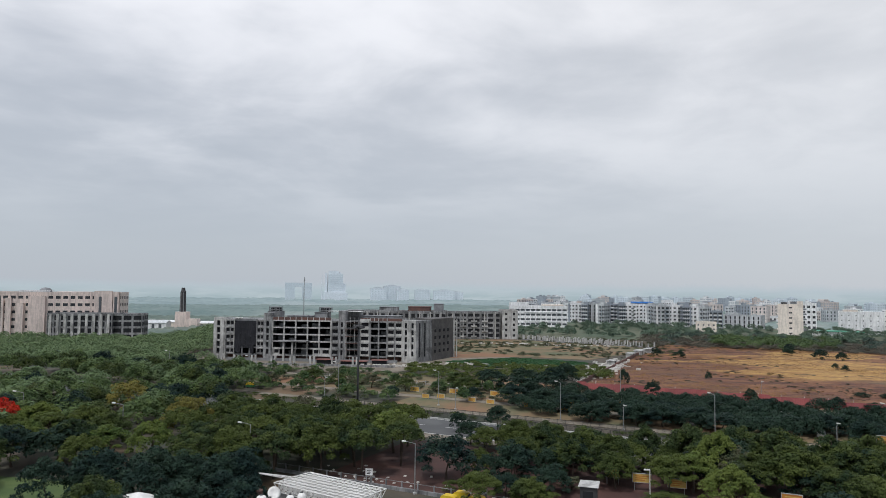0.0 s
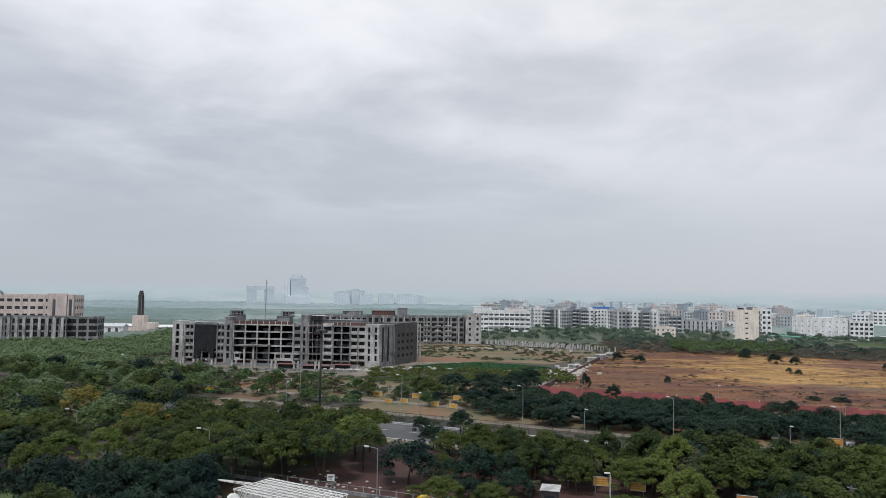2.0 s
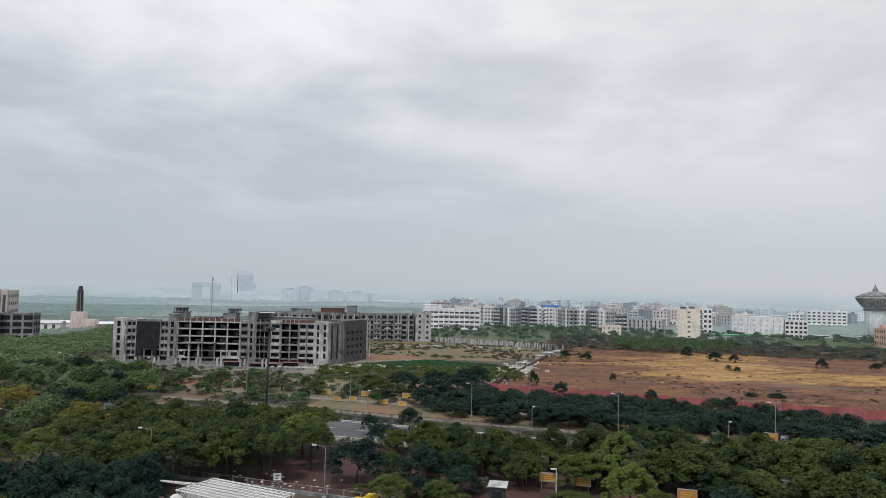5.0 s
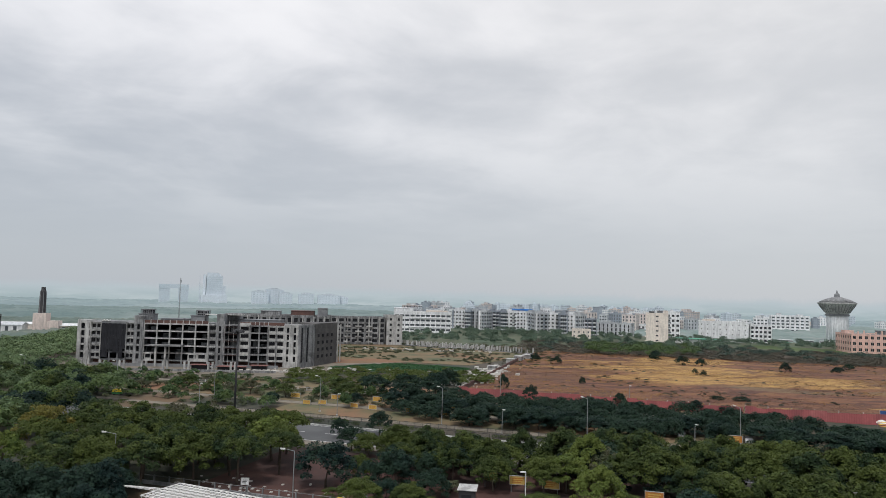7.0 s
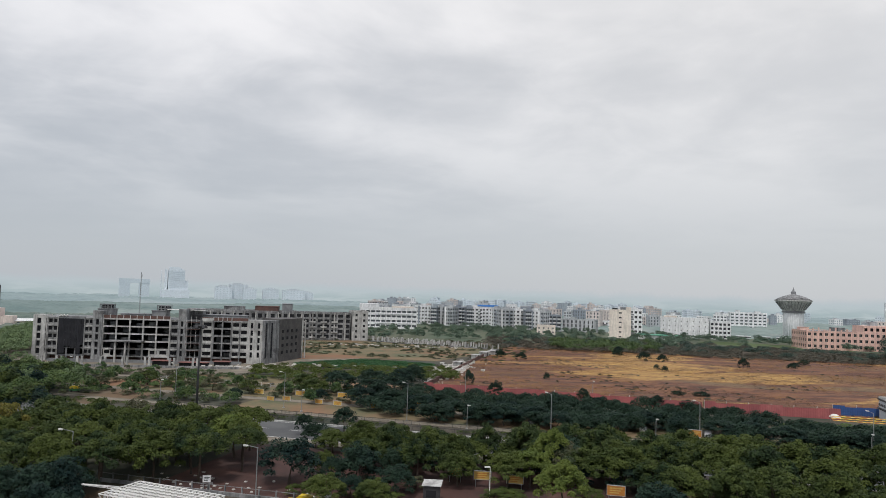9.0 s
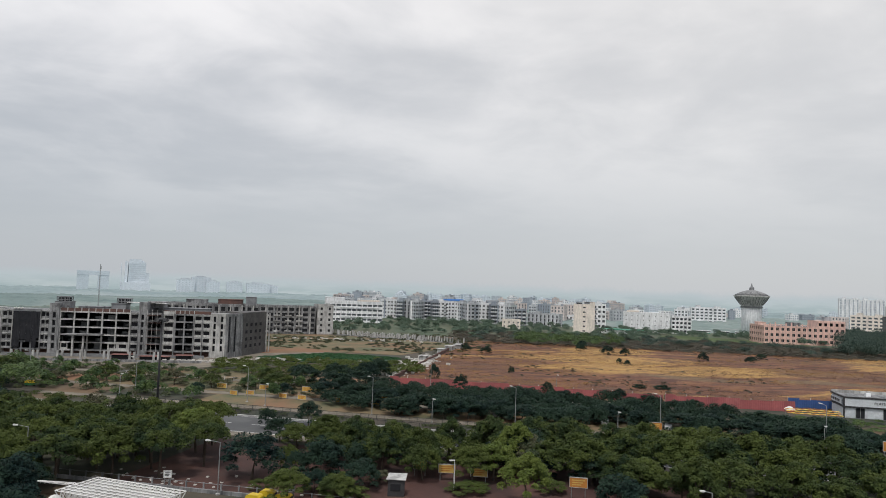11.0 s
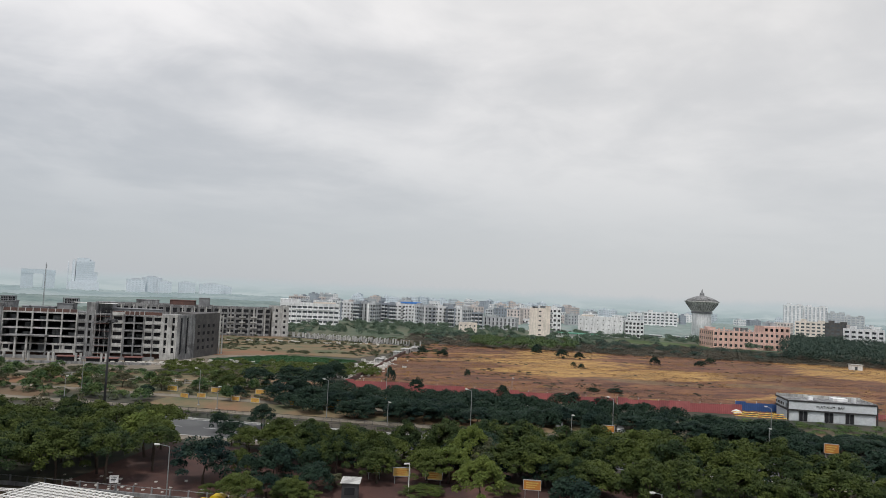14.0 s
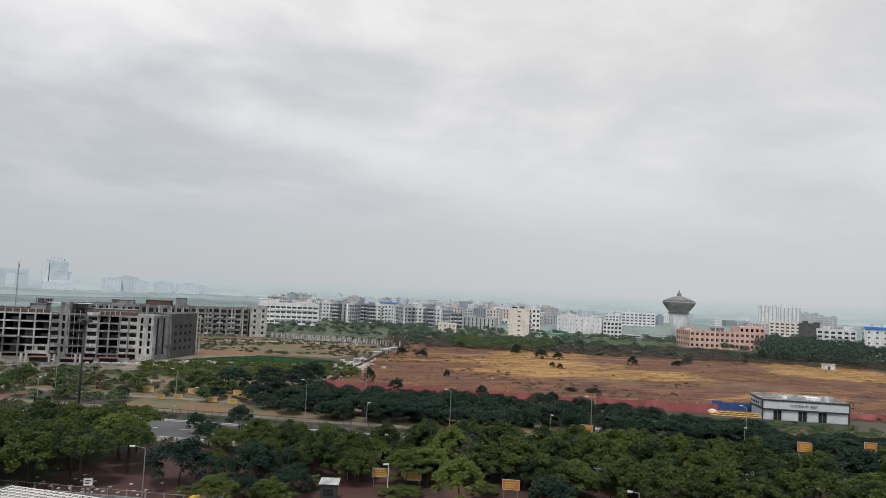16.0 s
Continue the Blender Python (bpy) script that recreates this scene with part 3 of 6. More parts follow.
# the unfinished concrete complex
def complex_front():
    L = 93.5
    rz = math.degrees(math.atan2(-10, 93))
    b = thing("concrete_building", -100.3, 309.6, 0, rz, "unfinished grey concrete building with open storeys, on an earth site", "building")
    b.scale = (0.962, 1, 1)
    B0, SH, N = 2.4, 3.0, 5
    H = B0 + SH * N
    D = 20.0
    # inner walls get a near-black colour in place of interior shade
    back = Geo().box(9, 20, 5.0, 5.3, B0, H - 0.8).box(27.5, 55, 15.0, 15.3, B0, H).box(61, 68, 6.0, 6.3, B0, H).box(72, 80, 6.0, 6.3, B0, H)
    part("inner_wall", back, M_DARK, b, "inner walls painted near-black for shade")
    part("rear_wall", Geo().box(0, L, D, D + 0.4, 0, H), M_CONC, b)
    slab = Geo()
    for k in range(N + 1):
        z = B0 + k * SH
        slab = Geo().box(0.2, L - 0.2, 0.5, D, z - 0.25, z)
        part("floor_slab", slab, M_CONC, b)
    part("undercroft_wall", Geo().box(2, L - 2, 3.2, 3.6, 0, B0 - 0.3), M_BRICK, b, "brown brick plinth wall in shade")

    def win_panel(u0, u1, cols, mat=M_CONC, top=H, z0=B0, rows=N):
        """Blockwork with small window openings, one row a storey."""
        g = Geo()
        bw = (u1 - u0) / cols
        o = bw * 0.72
        for k in range(rows):
            z = z0 + k * SH
            g.box(u0, u1, 0, 0.3, z, z + 0.75).box(u0, u1, 0, 0.3, z + 2.3, z + SH)
            for i in range(cols + 1):
                c = u0 + i * bw
                a0, a1 = max(u0, c - (bw - o) / 2), min(u1, c + (bw - o) / 2)
                g.box(a0, a1, 0.004, 0.296, z + 0.75, z + 2.3)
            for i in range(cols):
                c = u0 + (i + 0.5) * bw
                w_ = part("window", Geo().box(c - o / 2 - 0.1, c + o / 2 + 0.1, -0.6, 0.1, z + 2.31, z + 2.41), M_CONC_L, b, "concrete lintel over an empty opening")
                # near-black panel paints the shade inside the opening
                part("opening", Geo().box(c - o / 2, c + o / 2, 0.2, 0.29, z + 0.75, z + 2.3), M_DARK, w_, "empty window opening filled near-black for shade")
        g.box(u0, u1, 0, 0.3, H, top) if top > H else None
        part("wall", g, mat, b)

    def tower(u0, u1, top, strips=1, out=-0.8, mat=M_CONC_L, depth=6.0):
        """A stair tower with tall slots, broken at each storey."""
        n = strips
        bw = (u1 - u0) / n
        for i in range(n + 1):
            c = u0 + i * bw
            a0, a1 = max(u0, c - bw * 0.33), min(u1, c + bw * 0.33)
            part("tower_pier", Geo().box(a0, a1, out, depth, 0, top), mat, b)
        for i in range(n):
            c = u0 + (i + 0.5) * bw
            for k in range(N + 1):
                z = B0 + k * SH
                part("tower_spandrel", Geo().box(c - bw * 0.17, c + bw * 0.17, out + 0.1, depth, z - 0.55 if k else 0, z + 0.25 if k < N else top), mat, b)
            # slot's shade is a near-black panel
            part("slot", Geo().box(c - bw * 0.17, c + bw * 0.17, out + 0.8, out + 0.9, B0, H), M_DARK, b, "tall slot filled near-black for shade")

    def open_frame(u0, u1, cols, mat=M_CONC_L, floors=N, depth=9.0, brick_top=True):
        for i in range(cols + 1):
            c = u0 + (u1 - u0) * i / cols
            part("column", Geo().box(c - 0.28, c + 0.28, -0.2, 0.35, 0 if i % 2 else B0 - 0.2, H), mat, b)
        for k in range(floors + 1):
            z = B0 + k * SH
            part("edge_beam", Geo().box(u0, u1, -0.12, 0.3, z - 0.5, z + 0.05), mat, b)
        for i in range(cols):
            for k in range(floors):
                c = u0 + (u1 - u0) * (i + 0.5) / cols
                z = B0 + k * SH
                if (i * 7 + k * 5) % 3:
                    part("infill", Geo().box(c - 1.3 - (i % 2) * 0.5, c + 1.6, 4.0 + (k % 2) * 1.5, 4.3 + (k % 2) * 1.5, z + 0.05, z + 1.1 + 0.5 * ((i + k) % 3)), M_CONC if (i + k) % 2 else M_CONC_D, b)
        if brick_top:
            part("brick_parapet", Geo().box(u0 + 0.1, u1 - 0.1, 0.0, 0.25, H + 0.06, H + 1.3), M_BRICK, b, "brown brick parapet")
            for i in range(cols * 2 + 1):
                c = u0 + (u1 - u0) * i / (cols * 2)
                part("starter_column", Geo().box(c - 0.16, c + 0.16, -0.03, 0.28, H + 0.05, H + 1.5), M_CONC_L, b)

    for k in range(1, N + 1):
        for u0, u1 in ((5.6, 9.6), (20.3, 23.6), (55, 58.4), (68, 72.6), (80.5, 87.4)):
            part("ledge", Geo().box(u0, u1, -0.32, -0.003, B0 + k * SH - 0.28, B0 + k * SH - 0.06), M_CONC_L, b, "pale slab edge")
    for u in (5.6, 9.6, 20.3, 55.0, 68.0, 72.6, 80.5, 84.0, 87.4):
        part("pilaster", Geo().box(u - 0.2, u + 0.2, -0.4, -0.004, 0, H + 0.2), M_CONC_L if int(u) % 2 else M_CONC, b)
    for u in (29, 36, 43, 52, 63, 74, 79):
        rb = Geo()
        for e in range(4):
            rb.beam((u + e * 0.25, 3 + (e % 2) * 0.3, H), (u + e * 0.25, 3 + (e % 2) * 0.3, H + 2.2), 0.05, n=4)
        part("starter_bars", rb, M_BLACK, b, "bundle of rusty steel starter bars")
    for u in (61.9, 63.9, 65.9, 67.7):
        part("scaffold_pole", Geo().beam((u, -1.2, 0), (u, -1.2, H + 1.5), 0.09, n=5), M_CONC_L, b)
    for k in range(6):
        part("scaffold_board", Geo().box(61.8, 67.9, -1.5, -0.9, 2.0 + k * 2.9, 2.1 + k * 2.9), M_BRICK, b)
    tower(0, 4.6, H + 0.8, 1)
    tower(4.62, 5.6, H + 0.3, 1)
    win_panel(5.6, 9.6, 2)
    for i, (u0, u1, low) in enumerate(((9.7, 12.6, 0.6), (12.6, 14.9, 3.4), (14.9, 17.2, 2.6), (17.2, 18.9, 0.2), (18.9, 20.2, 4.0))):
        sheet = Geo()
        for r_ in range(9):
            for c in range(7):
                q = u0 + (u1 - u0) * c / 6
                z = B0 + low + (H - 0.5 - B0 - low) * r_ / 8
                sheet.v.append((q, -0.1 - 0.2 * abs(math.sin(q * 2.3 + r_ * 0.4 + i)), z))
        sheet.f = [(r_ * 7 + c, r_ * 7 + c + 1, r_ * 7 + c + 8, r_ * 7 + c + 7) for r_ in range(8) for c in range(6)]
        part("safety_net", sheet, M_NET, b, "black safety net hung over an open bay")
    for k in range(N):
        part("edge_beam", Geo().box(9.6, 20.3, 0.3, 0.7, B0 + k * SH - 0.45, B0 + k * SH + 0.05), M_CONC_D, b)
    for u in (13.2, 16.7):
        part("column", Geo().box(u - 0.3, u + 0.3, 0.3, 0.8, 0, H), M_CONC_D, b)
    part("lintel", Geo().box(9.6, 20.3, -0.1, 0.6, H - 0.5, H + 0.4), M_CONC_D, b)
    for i in range(3):
        part("roof_pipe", Geo().beam((10.2 + i * 1.2, -0.3, H + 0.5), (11.0 + i * 1.2, -0.3, H + 0.9), 0.28, n=10), M_WHITESTEEL, b, "white plastic drum")
    win_panel(20.3, 23.6, 2)
    tower(23.6, 27.4, H + 3.0, 1, mat=M_CONC)
    open_frame(27.6, 54.8, 5)
    win_panel(46.5, 54.4, 2, M_CONC_L, rows=1)
    win_panel(28.2, 31.0, 1, M_CONC_L, rows=1)
    part("entrance_canopy", Geo().box(31, 45, -5.5, -0.25, B0 + 5.9, B0 + 6.35), M_CONC, b)
    for c in (34.5, 38.5):
        part("canopy_column", Geo().box(c - 0.35, c + 0.35, -4.8, -4.1, 0, B0 + 5.9), M_CONC_L, b)
    win_panel(55, 58.4, 1, M_CONC)
    tower(58.4, 61.5, H + 4.4, 1, mat=M_CONC)
    open_frame(61.8, 67.8, 1, M_CONC, brick_top=False)
    win_panel(68, 72.6, 1, M_CONC_L, H + 1)
    open_frame(72.8, 80.4, 2, M_CONC)
    win_panel(80.5, 87.4, 2, M_CONC_L)
    part("brick_parapet", Geo().box(68.2, 87.2, 0.4, 0.65, H + 0.06, H + 1.3), M_BRICK, b, "brown brick parapet")
    tower(87.5, 93.5, H + 0.6, 2, out=-0.5, depth=5)
    # roof rooms and tanks
    for u0, u1, z0, z1, mat in ((22.5, 28.5, 2.9, 3.4, M_CONC_D), (45, 51, 0.3, 3.2, M_CONC_D), (60, 66.5, 0.2, 4.4, M_CONC), (62, 85, 0.1, 2.0, M_CONC_D), (32, 44, 0.1, 1.6, M_CONC_D)):
        part("roof_room", Geo().box(u0, u1, 7, 13, H, H + z1).box(u0 - 0.3, u1 + 0.3, 6.7, 13.3, H + z1, H + z1 + 0.2), mat, b)
    for u in (23, 47):
        cage = Geo()
        for i in range(4):
            for j in range(2):
                cage.box(u + i * 1.6, u + i * 1.6 + 0.22, 7.4 + j * 4.5, 7.6 + j * 4.5, H + 3, H + 5.6)
        cage.box(u, u + 5, 7.3, 12.2, H + 5.2, H + 5.5)
        cage.box(u, u + 5, 7.3, 12.2, H + 4.1, H + 4.3)
        for e in range(9):
            cage.box(u + e * 0.6, u + e * 0.6 + 0.1, 7.25, 7.35, H + 3.2, H + 5.6)
        part("tank_stand", cage, M_CONC_D, b)
        part("water_tank", Geo().box(u + 0.5, u + 4.6, 8.2, 11.6, H + 3.2, H + 5.1), M_DARK, b, "dark water tank inside its stand")
    part("shed_roof", Geo().box(52, 68, 4, 9, H + 3.9, H + 4.05), M_WHITESTEEL, b, "white sheet roof")
    # paired columns before the front
    for u in (9.4, 16.8, 24.6, 33.4, 41.8, 50.4, 60.0, 69.0):
        for e in (0, 1.7):
            part("front_column", Geo().box(u + e - 0.36, u + e + 0.36, -16.4, -15.6, 0, 3.5), M_CONC_L, b, "pale concrete column")
    part("front_beam", Geo().box(8, 86, -4.6, -4.2, 0, 1.3), M_CONC_D, b)
    part("site_wall", Geo().box(0, 88, -20.4, -20.1, 0, 1.0), M_CONC, b, "low grey wall before the site")
    for u0, u1, y0, z in ((52, 59, -12, 1.8), (63, 74, -13.5, 1.5), (76, 82, -10, 1.7)):
        # solid near-black block stands in for the shade under the roof
        part("site_shelter", Geo().box(u0, u1, y0, y0 + 3.5, 0, z), M_DARK, b, "workers' shelter as a solid block, near-black for its shade")
        part("shelter_roof", Geo().box(u0 - 0.5, u1 + 0.5, y0 - 0.6, y0 + 4, z, z + 0.12), M_RUST, b, "rusty red sheet roof")
    # side: slanted corner and dark blockwork wing
    part("corner_wall", Geo().prism([(93.5, -0.5), (94.6, -0.3), (99.5, 8.8), (98.2, 9.4), (93.5, 5)], 0, H + 0.5), M_CONC, b)
    for k in range(2):
        a = Vector((94.75 + 1.9 * k, 0.4 + 3.5 * k))
        # near-black rod on the wall paints a slot's shade
        part("slot", Geo().beam((a.x + 0.2, a.y, B0), (a.x + 0.2, a.y, H - 0.5), 0.42, n=8), M_DARK, b, "tall slot filled near-black for shade")
    wing = [(98.2, 9.4), (99.6, 9.0), (107.5, 28), (102, 32), (90, 22)]
    part("wing", Geo().prism(wing, 0, H + 0.9), M_GREYBRICK, b, "dark blockwork wing")
    dx, dy = (107.5 - 99.6) / 5, (28 - 9.0) / 5
    for i in range(4):
        for k in range(4):
            c = Vector((99.75 + dx * (i + 0.7), 8.95 + dy * (i + 0.7)))
            # near-black box paints the shade of a window opening
            part("window", Geo().box(-0.7, 0.7, -0.06, 0.25, 0, 1.3), M_DARK, b, "window opening marked by a near-black shade panel", at=pose(c.x, c.y, B0 + k * SH + 1.0, 0, 0, math.degrees(math.atan2(dy, dx))))
    part("ladder_scaffold", Geo().box(107.6, 108.2, 27.8, 28.4, 0, H).box(108.7, 109.3, 29.6, 30.2, 0, H), M_CONC_L, b)


complex_front()
block("rear_block", -20, 388, -3, 46, 16, 5, 3.6, 14, 4, M_CONC, M_DARK, "unfinished grey concrete block behind the main building", win=(0.6, 0.62), fins=(8, 0.6, 0.3, M_CONC_L), extras=(("roof_room", 2, 14, -5, 5, 3.0, M_BRICK), ("roof_room", 16, 21, -5, 3, 4.6, M_CONC_D), ("roof_room", -14, -4, -4, 4, 2.6, M_CONC)))
gb = block("grey_block", 20, 452, 4, 34, 16, 5, 3.2, 8, 4, M_CONC, M_DARK, "grey concrete residential block with a grid of open balconies", win=(0.72, 0.6), parapet=0.6, fins=(5, 0.8, 0.5, M_CONC_L))
for i in range(4):
    for k in range(4):
        x0 = -17 + 34 / 5 * (i + 1)
        part("balcony", Geo().box(x0 - 5.2, x0 - 1.4, -9.0, -8.01, 1.2 + k * 3.2, 2.1 + k * 3.2).box(x0 - 3.6, x0 - 3.0, -8.9, -8.2, 2.1 + k * 3.2, 3.4 + k * 3.2), M_CONC_L, gb)
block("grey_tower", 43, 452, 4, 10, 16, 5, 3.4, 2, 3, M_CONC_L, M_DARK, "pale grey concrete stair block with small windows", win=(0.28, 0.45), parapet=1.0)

# beige institute and grey shell before it
ib = block("institute", -230.5, 423, 12, 72, 22, 6, 4.3, 18, 5, M_BEIGE, M_GLASS, "large beige-pink institutional building with ribbon windows", win=(0.66, 0.4), parapet=1.2, extras=(("roof_room", -20, -6, -8, 6, 1.8, M_WHITE), ("roof_room", 0, 20, -8, 6, 1.2, M_BEIGE)))
for u, w_, hh in ((-31, 9, 23), (-18, 4, 21), (27, 10, 28.4), (34, 3, 28.0), (-9, 9, 25), (-24, 3, 24)):
    part("pier", Geo().box(u - w_ / 2, u + w_ / 2, -12.6, -11.05, 0, hh), M_BEIGE, ib)
for u in (-33.5, -28.6, 25.4, 34.0):
    part("slot", Geo().box(u - 0.7, u + 0.7, -12.9, -12.61, 6, 25), M_MIDWIN, ib, "tall dark window slot")
dome = Geo().lathe([(3.4, 26.4), (3.3, 28.6), (2.4, 29.6), (0.7, 30.1)], 20)
part("dome", dome, M_CONC_D, ib, "small dark roof dome", at=pose(-9, 2, 0))
gs = block("grey_shell", -205, 404, 3, 36, 16, 4, 3.6, 10, 3, M_CONC, M_DARK, "unfinished grey shell with tall pale fins", win=(0.7, 0.7), parapet=0.8, fins=(9, 1.5, 0.3, M_CONC_L))
block("grey_shell_end", -181, 408, 10, 16, 14, 4, 3.6, 3, 3, M_CONC, M_DARK, "unfinished grey concrete shell with open floors", win=(0.8, 0.66), parapet=0.6)

# brick chimney on a beige base, sheds round it
ch = thing("chimney", -193, 522, 0, 0, "dark tapering chimney shaft on a beige base block", "chimney")
part("base", Geo().box(-4.2, 4.2, -4.2, 4.2, 0, 12.6).box(4.2, 12, -4, 4, 0, 7.4), M_BEIGE, ch)
part("shaft", Geo().lathe([(2.3, 12.6), (2.2, 16), (1.9, 27), (2.0, 27.2), (1.4, 29), (1.3, 30.4), (0.9, 30.5)], 12), M_SOOT, ch, smooth=False)
for i in range(6):
    t = i * math.pi / 3
    part("rib", Geo().beam((2.3 * math.cos(t), 2.3 * math.sin(t), 12.6), (1.95 * math.cos(t), 1.95 * math.sin(t), 27), 0.25, n=5), M_CONC_D, ch)
for x, y, w, d, hh, mt in ((-222, 540, 38, 16, 5.5, M_CREAM), (-212, 515, 22, 12, 6.5, M_WHITE), (-170, 530, 34, 16, 5.5, M_CREAM), (-150, 505, 22, 12, 4.5, M_WHITE)):
    sh = thing("shed", x, y, 0, 4, "low pale shed with a shallow pitched roof", "shed", "sheds by the chimney")
    part("wall", Geo().box(-w / 2, w / 2, -d / 2, d / 2, 0, hh * 0.75), mt, sh)
    rf = Geo()
    rf.v = [(-w / 2 - 0.5, -d / 2 - 0.5, hh * 0.75), (w / 2 + 0.5, -d / 2 - 0.5, hh * 0.75), (w / 2 + 0.5, d / 2 + 0.5, hh * 0.75), (-w / 2 - 0.5, d / 2 + 0.5, hh * 0.75), (-w / 2 - 0.5, 0, hh), (w / 2 + 0.5, 0, hh)]
    rf.f = [(0, 1, 5, 4), (2, 3, 4, 5), (0, 4, 3), (1, 2, 5), (3, 2, 1, 0)]
    part("roof", rf, M_WHITE if mt is not M_WHITE else M_PALE, sh)
    for i in range(int(w / 5)):
        part("opening", Geo().box(-w / 2 + 2 + i * 5, -w / 2 + 4 + i * 5, -d / 2 - 0.03, -d / 2 + 0.2, 0.8, hh * 0.6), M_MIDWIN, sh)

# white institute on the right and the town behind it
wi = block("white_institute", 82, 598, -4, 48, 22, 4, 3.9, 11, 4, M_WHITE, M_MIDWIN, "long white institutional building with ribbon windows", win=(0.8, 0.42), parapet=1.6, extras=(("roof_room", -24, -8, -8, 8, 4.2, M_WHITE), ("roof_room", 4, 22, -2, 9, 2.4, M_CREAM)))
part("band", Geo().box(-12, 20, -11.5, -11.02, 12.3, 13.0).box(-12, 20, -11.5, -11.02, 4.6, 5.2), M_WHITE, wi)

TOWN = (
    # bearing, distance, width, storeys, style
    (10.9, 700, 20, 5, 0), (12.3, 690, 15, 5, 1), (13.8, 700, 20, 5, 2), (15.0, 690, 12, 5, 0), (15.9, 705, 14, 5, 3),
    (17.4, 660, 12, 5, 4), (18.5, 665, 15, 5, 0), (19.9, 650, 13, 5, 0), (21.1, 640, 16, 4, 2), (23.4, 650, 30, 3, 1),
    (25.2, 735, 22, 2, 0), (9.2, 640, 12, 4, 5), (11.7, 682, 6, 5, 2), (13.0, 678, 8, 5, 4), (14.4, 682, 6, 5, 2), (16.7, 688, 8, 5, 4), (19.2, 648, 6, 5, 2), (20.6, 632, 7, 5, 4),
)
NEARROW = "white flat-roofed apartment block in the town"
for az, dist, w, st, style in TOWN:
    x, y = bearing(az, dist)
    mt = (M_WHITE, M_PALE, M_SLATE, M_WHITE, M_PALE, M_CREAM)[style]
    lb = (NEARROW, "pale grey flat-roofed block in the town", "slate-grey block with open balconies in the town", "white block with a blue sheet roof in the town", "grey and white apartment block in the town", "small cream block in the town")[style]
    bb = block("apartment_block", x, y, -az + random.choice((-24, -16, 10, 18)), w, 13, st, 3.4, max(3, round(w / 3.6)), 3, mt, M_GLASS, lb, "town blocks", win=((0.5, 0.45), (0.34, 0.8), (0.78, 0.62), (0.5, 0.45), (0.62, 0.5), (0.4, 0.4))[style], single=style in (0, 5), extras=(("stair_head", -w / 4, -w / 4 + 4, -3, 2, 2.4, mt), ("water_tank", w / 4, w / 4 + 2.2, -2, 0.5, 1.6, M_PALE)))
    if style == 3:
        part("sheet_roof", Geo().box(-w / 2 - 2, w / 2 + 3, -5, 5, 5 * 3.4 + 2.2, 5 * 3.4 + 3.6), M_BLUEROOF, bb, "bright blue sheet roof")
    if style == 2:
        for k in range(st):
            for i in range(4):
                part("balcony", Geo().box(-w / 2 + (i + 0.15) * w / 4, -w / 2 + (i + 0.8) * w / 4, -7.6, -6.51, 0.7 + k * 3.4, 1.7 + k * 3.4), M_WHITE, bb)
    if style in (0, 4):
        for k in range(1, st):
            part("balcony", Geo().box(w * 0.08, w * 0.3, -7.7, -6.51, 0.6 + k * 3.4, 0.75 + k * 3.4).box(w * 0.08, w * 0.3, -7.7, -7.6, 0.75 + k * 3.4, 1.6 + k * 3.4), M_SLATE if style == 4 else M_CONC_D, bb, "projecting balcony with a solid front")
        part("side_strip", Geo().box(-w * 0.5 - 0.1, -w * 0.5 + 1.6, -6.62, -6.52, 0.4, st * 3.4 + 1.2), M_SLATE if style == 0 else M_WHITE, bb, "painted upright strip")

# cream tower block with a column of dark windows, and the white hall beside it
ct = block("cream_tower", 249, 499, -26, 16, 15, 6, 3.6, 1, 5, M_CREAM, M_DARK, "cream six-storey block with one column of dark windows", win=(0.12, 0.3), single=True, parapet=0.9, extras=(("water_tank", -6, -2, -5, -1, 1.8, M_BLACK), ("water_tank", 0, 4, -5, -2, 2.4, M_CONC_D), ("stair_head", 4.5, 8, -4, 4, 2.6, M_CREAM)))
for k in range(6):
    part("balcony", Geo().box(8.0, 10.0, -6.5, 5, 1.1 + k * 3.6, 2.0 + k * 3.6), M_CONC_D, ct)
    part("balcony", Geo().box(-8.9, -8.0, -6.5, -3, 1.3 + k * 3.6, 2.1 + k * 3.6), M_CREAM, ct)
block("white_hall", 326, 536, -30, 38, 20, 4, 3.8, 8, 4, M_WHITE, M_MIDWIN, "broad white hall with few small windows", win=(0.16, 0.26), single=True, parapet=1.2, extras=(("roof_dome", -16, -6, -6, 4, 2.2, M_CREAM), ("roof_room", -4, 14, -8, 2, 1.2, M_WHITE)))
block("white_annex", 352, 524, -30, 16, 15, 4, 3.4, 5, 4, M_WHITE, M_GLASS, "white annex with dark balconies", win=(0.6, 0.55))
block("white_block_rear", 300, 575, -28, 15, 14, 5, 4.2, 4, 4, M_WHITE, M_GLASS, "white apartment block behind the cream tower", "town blocks", single=True)
setting("sports_green", Geo().prism([bearing(32.3, 566), bearing(34.5, 545), bearing(42, 540), bearing(43.5, 590), bearing(33, 590)][::-1], -0.3, 0.2), M_LAWN, "mown green beside the parked buses", "grass")


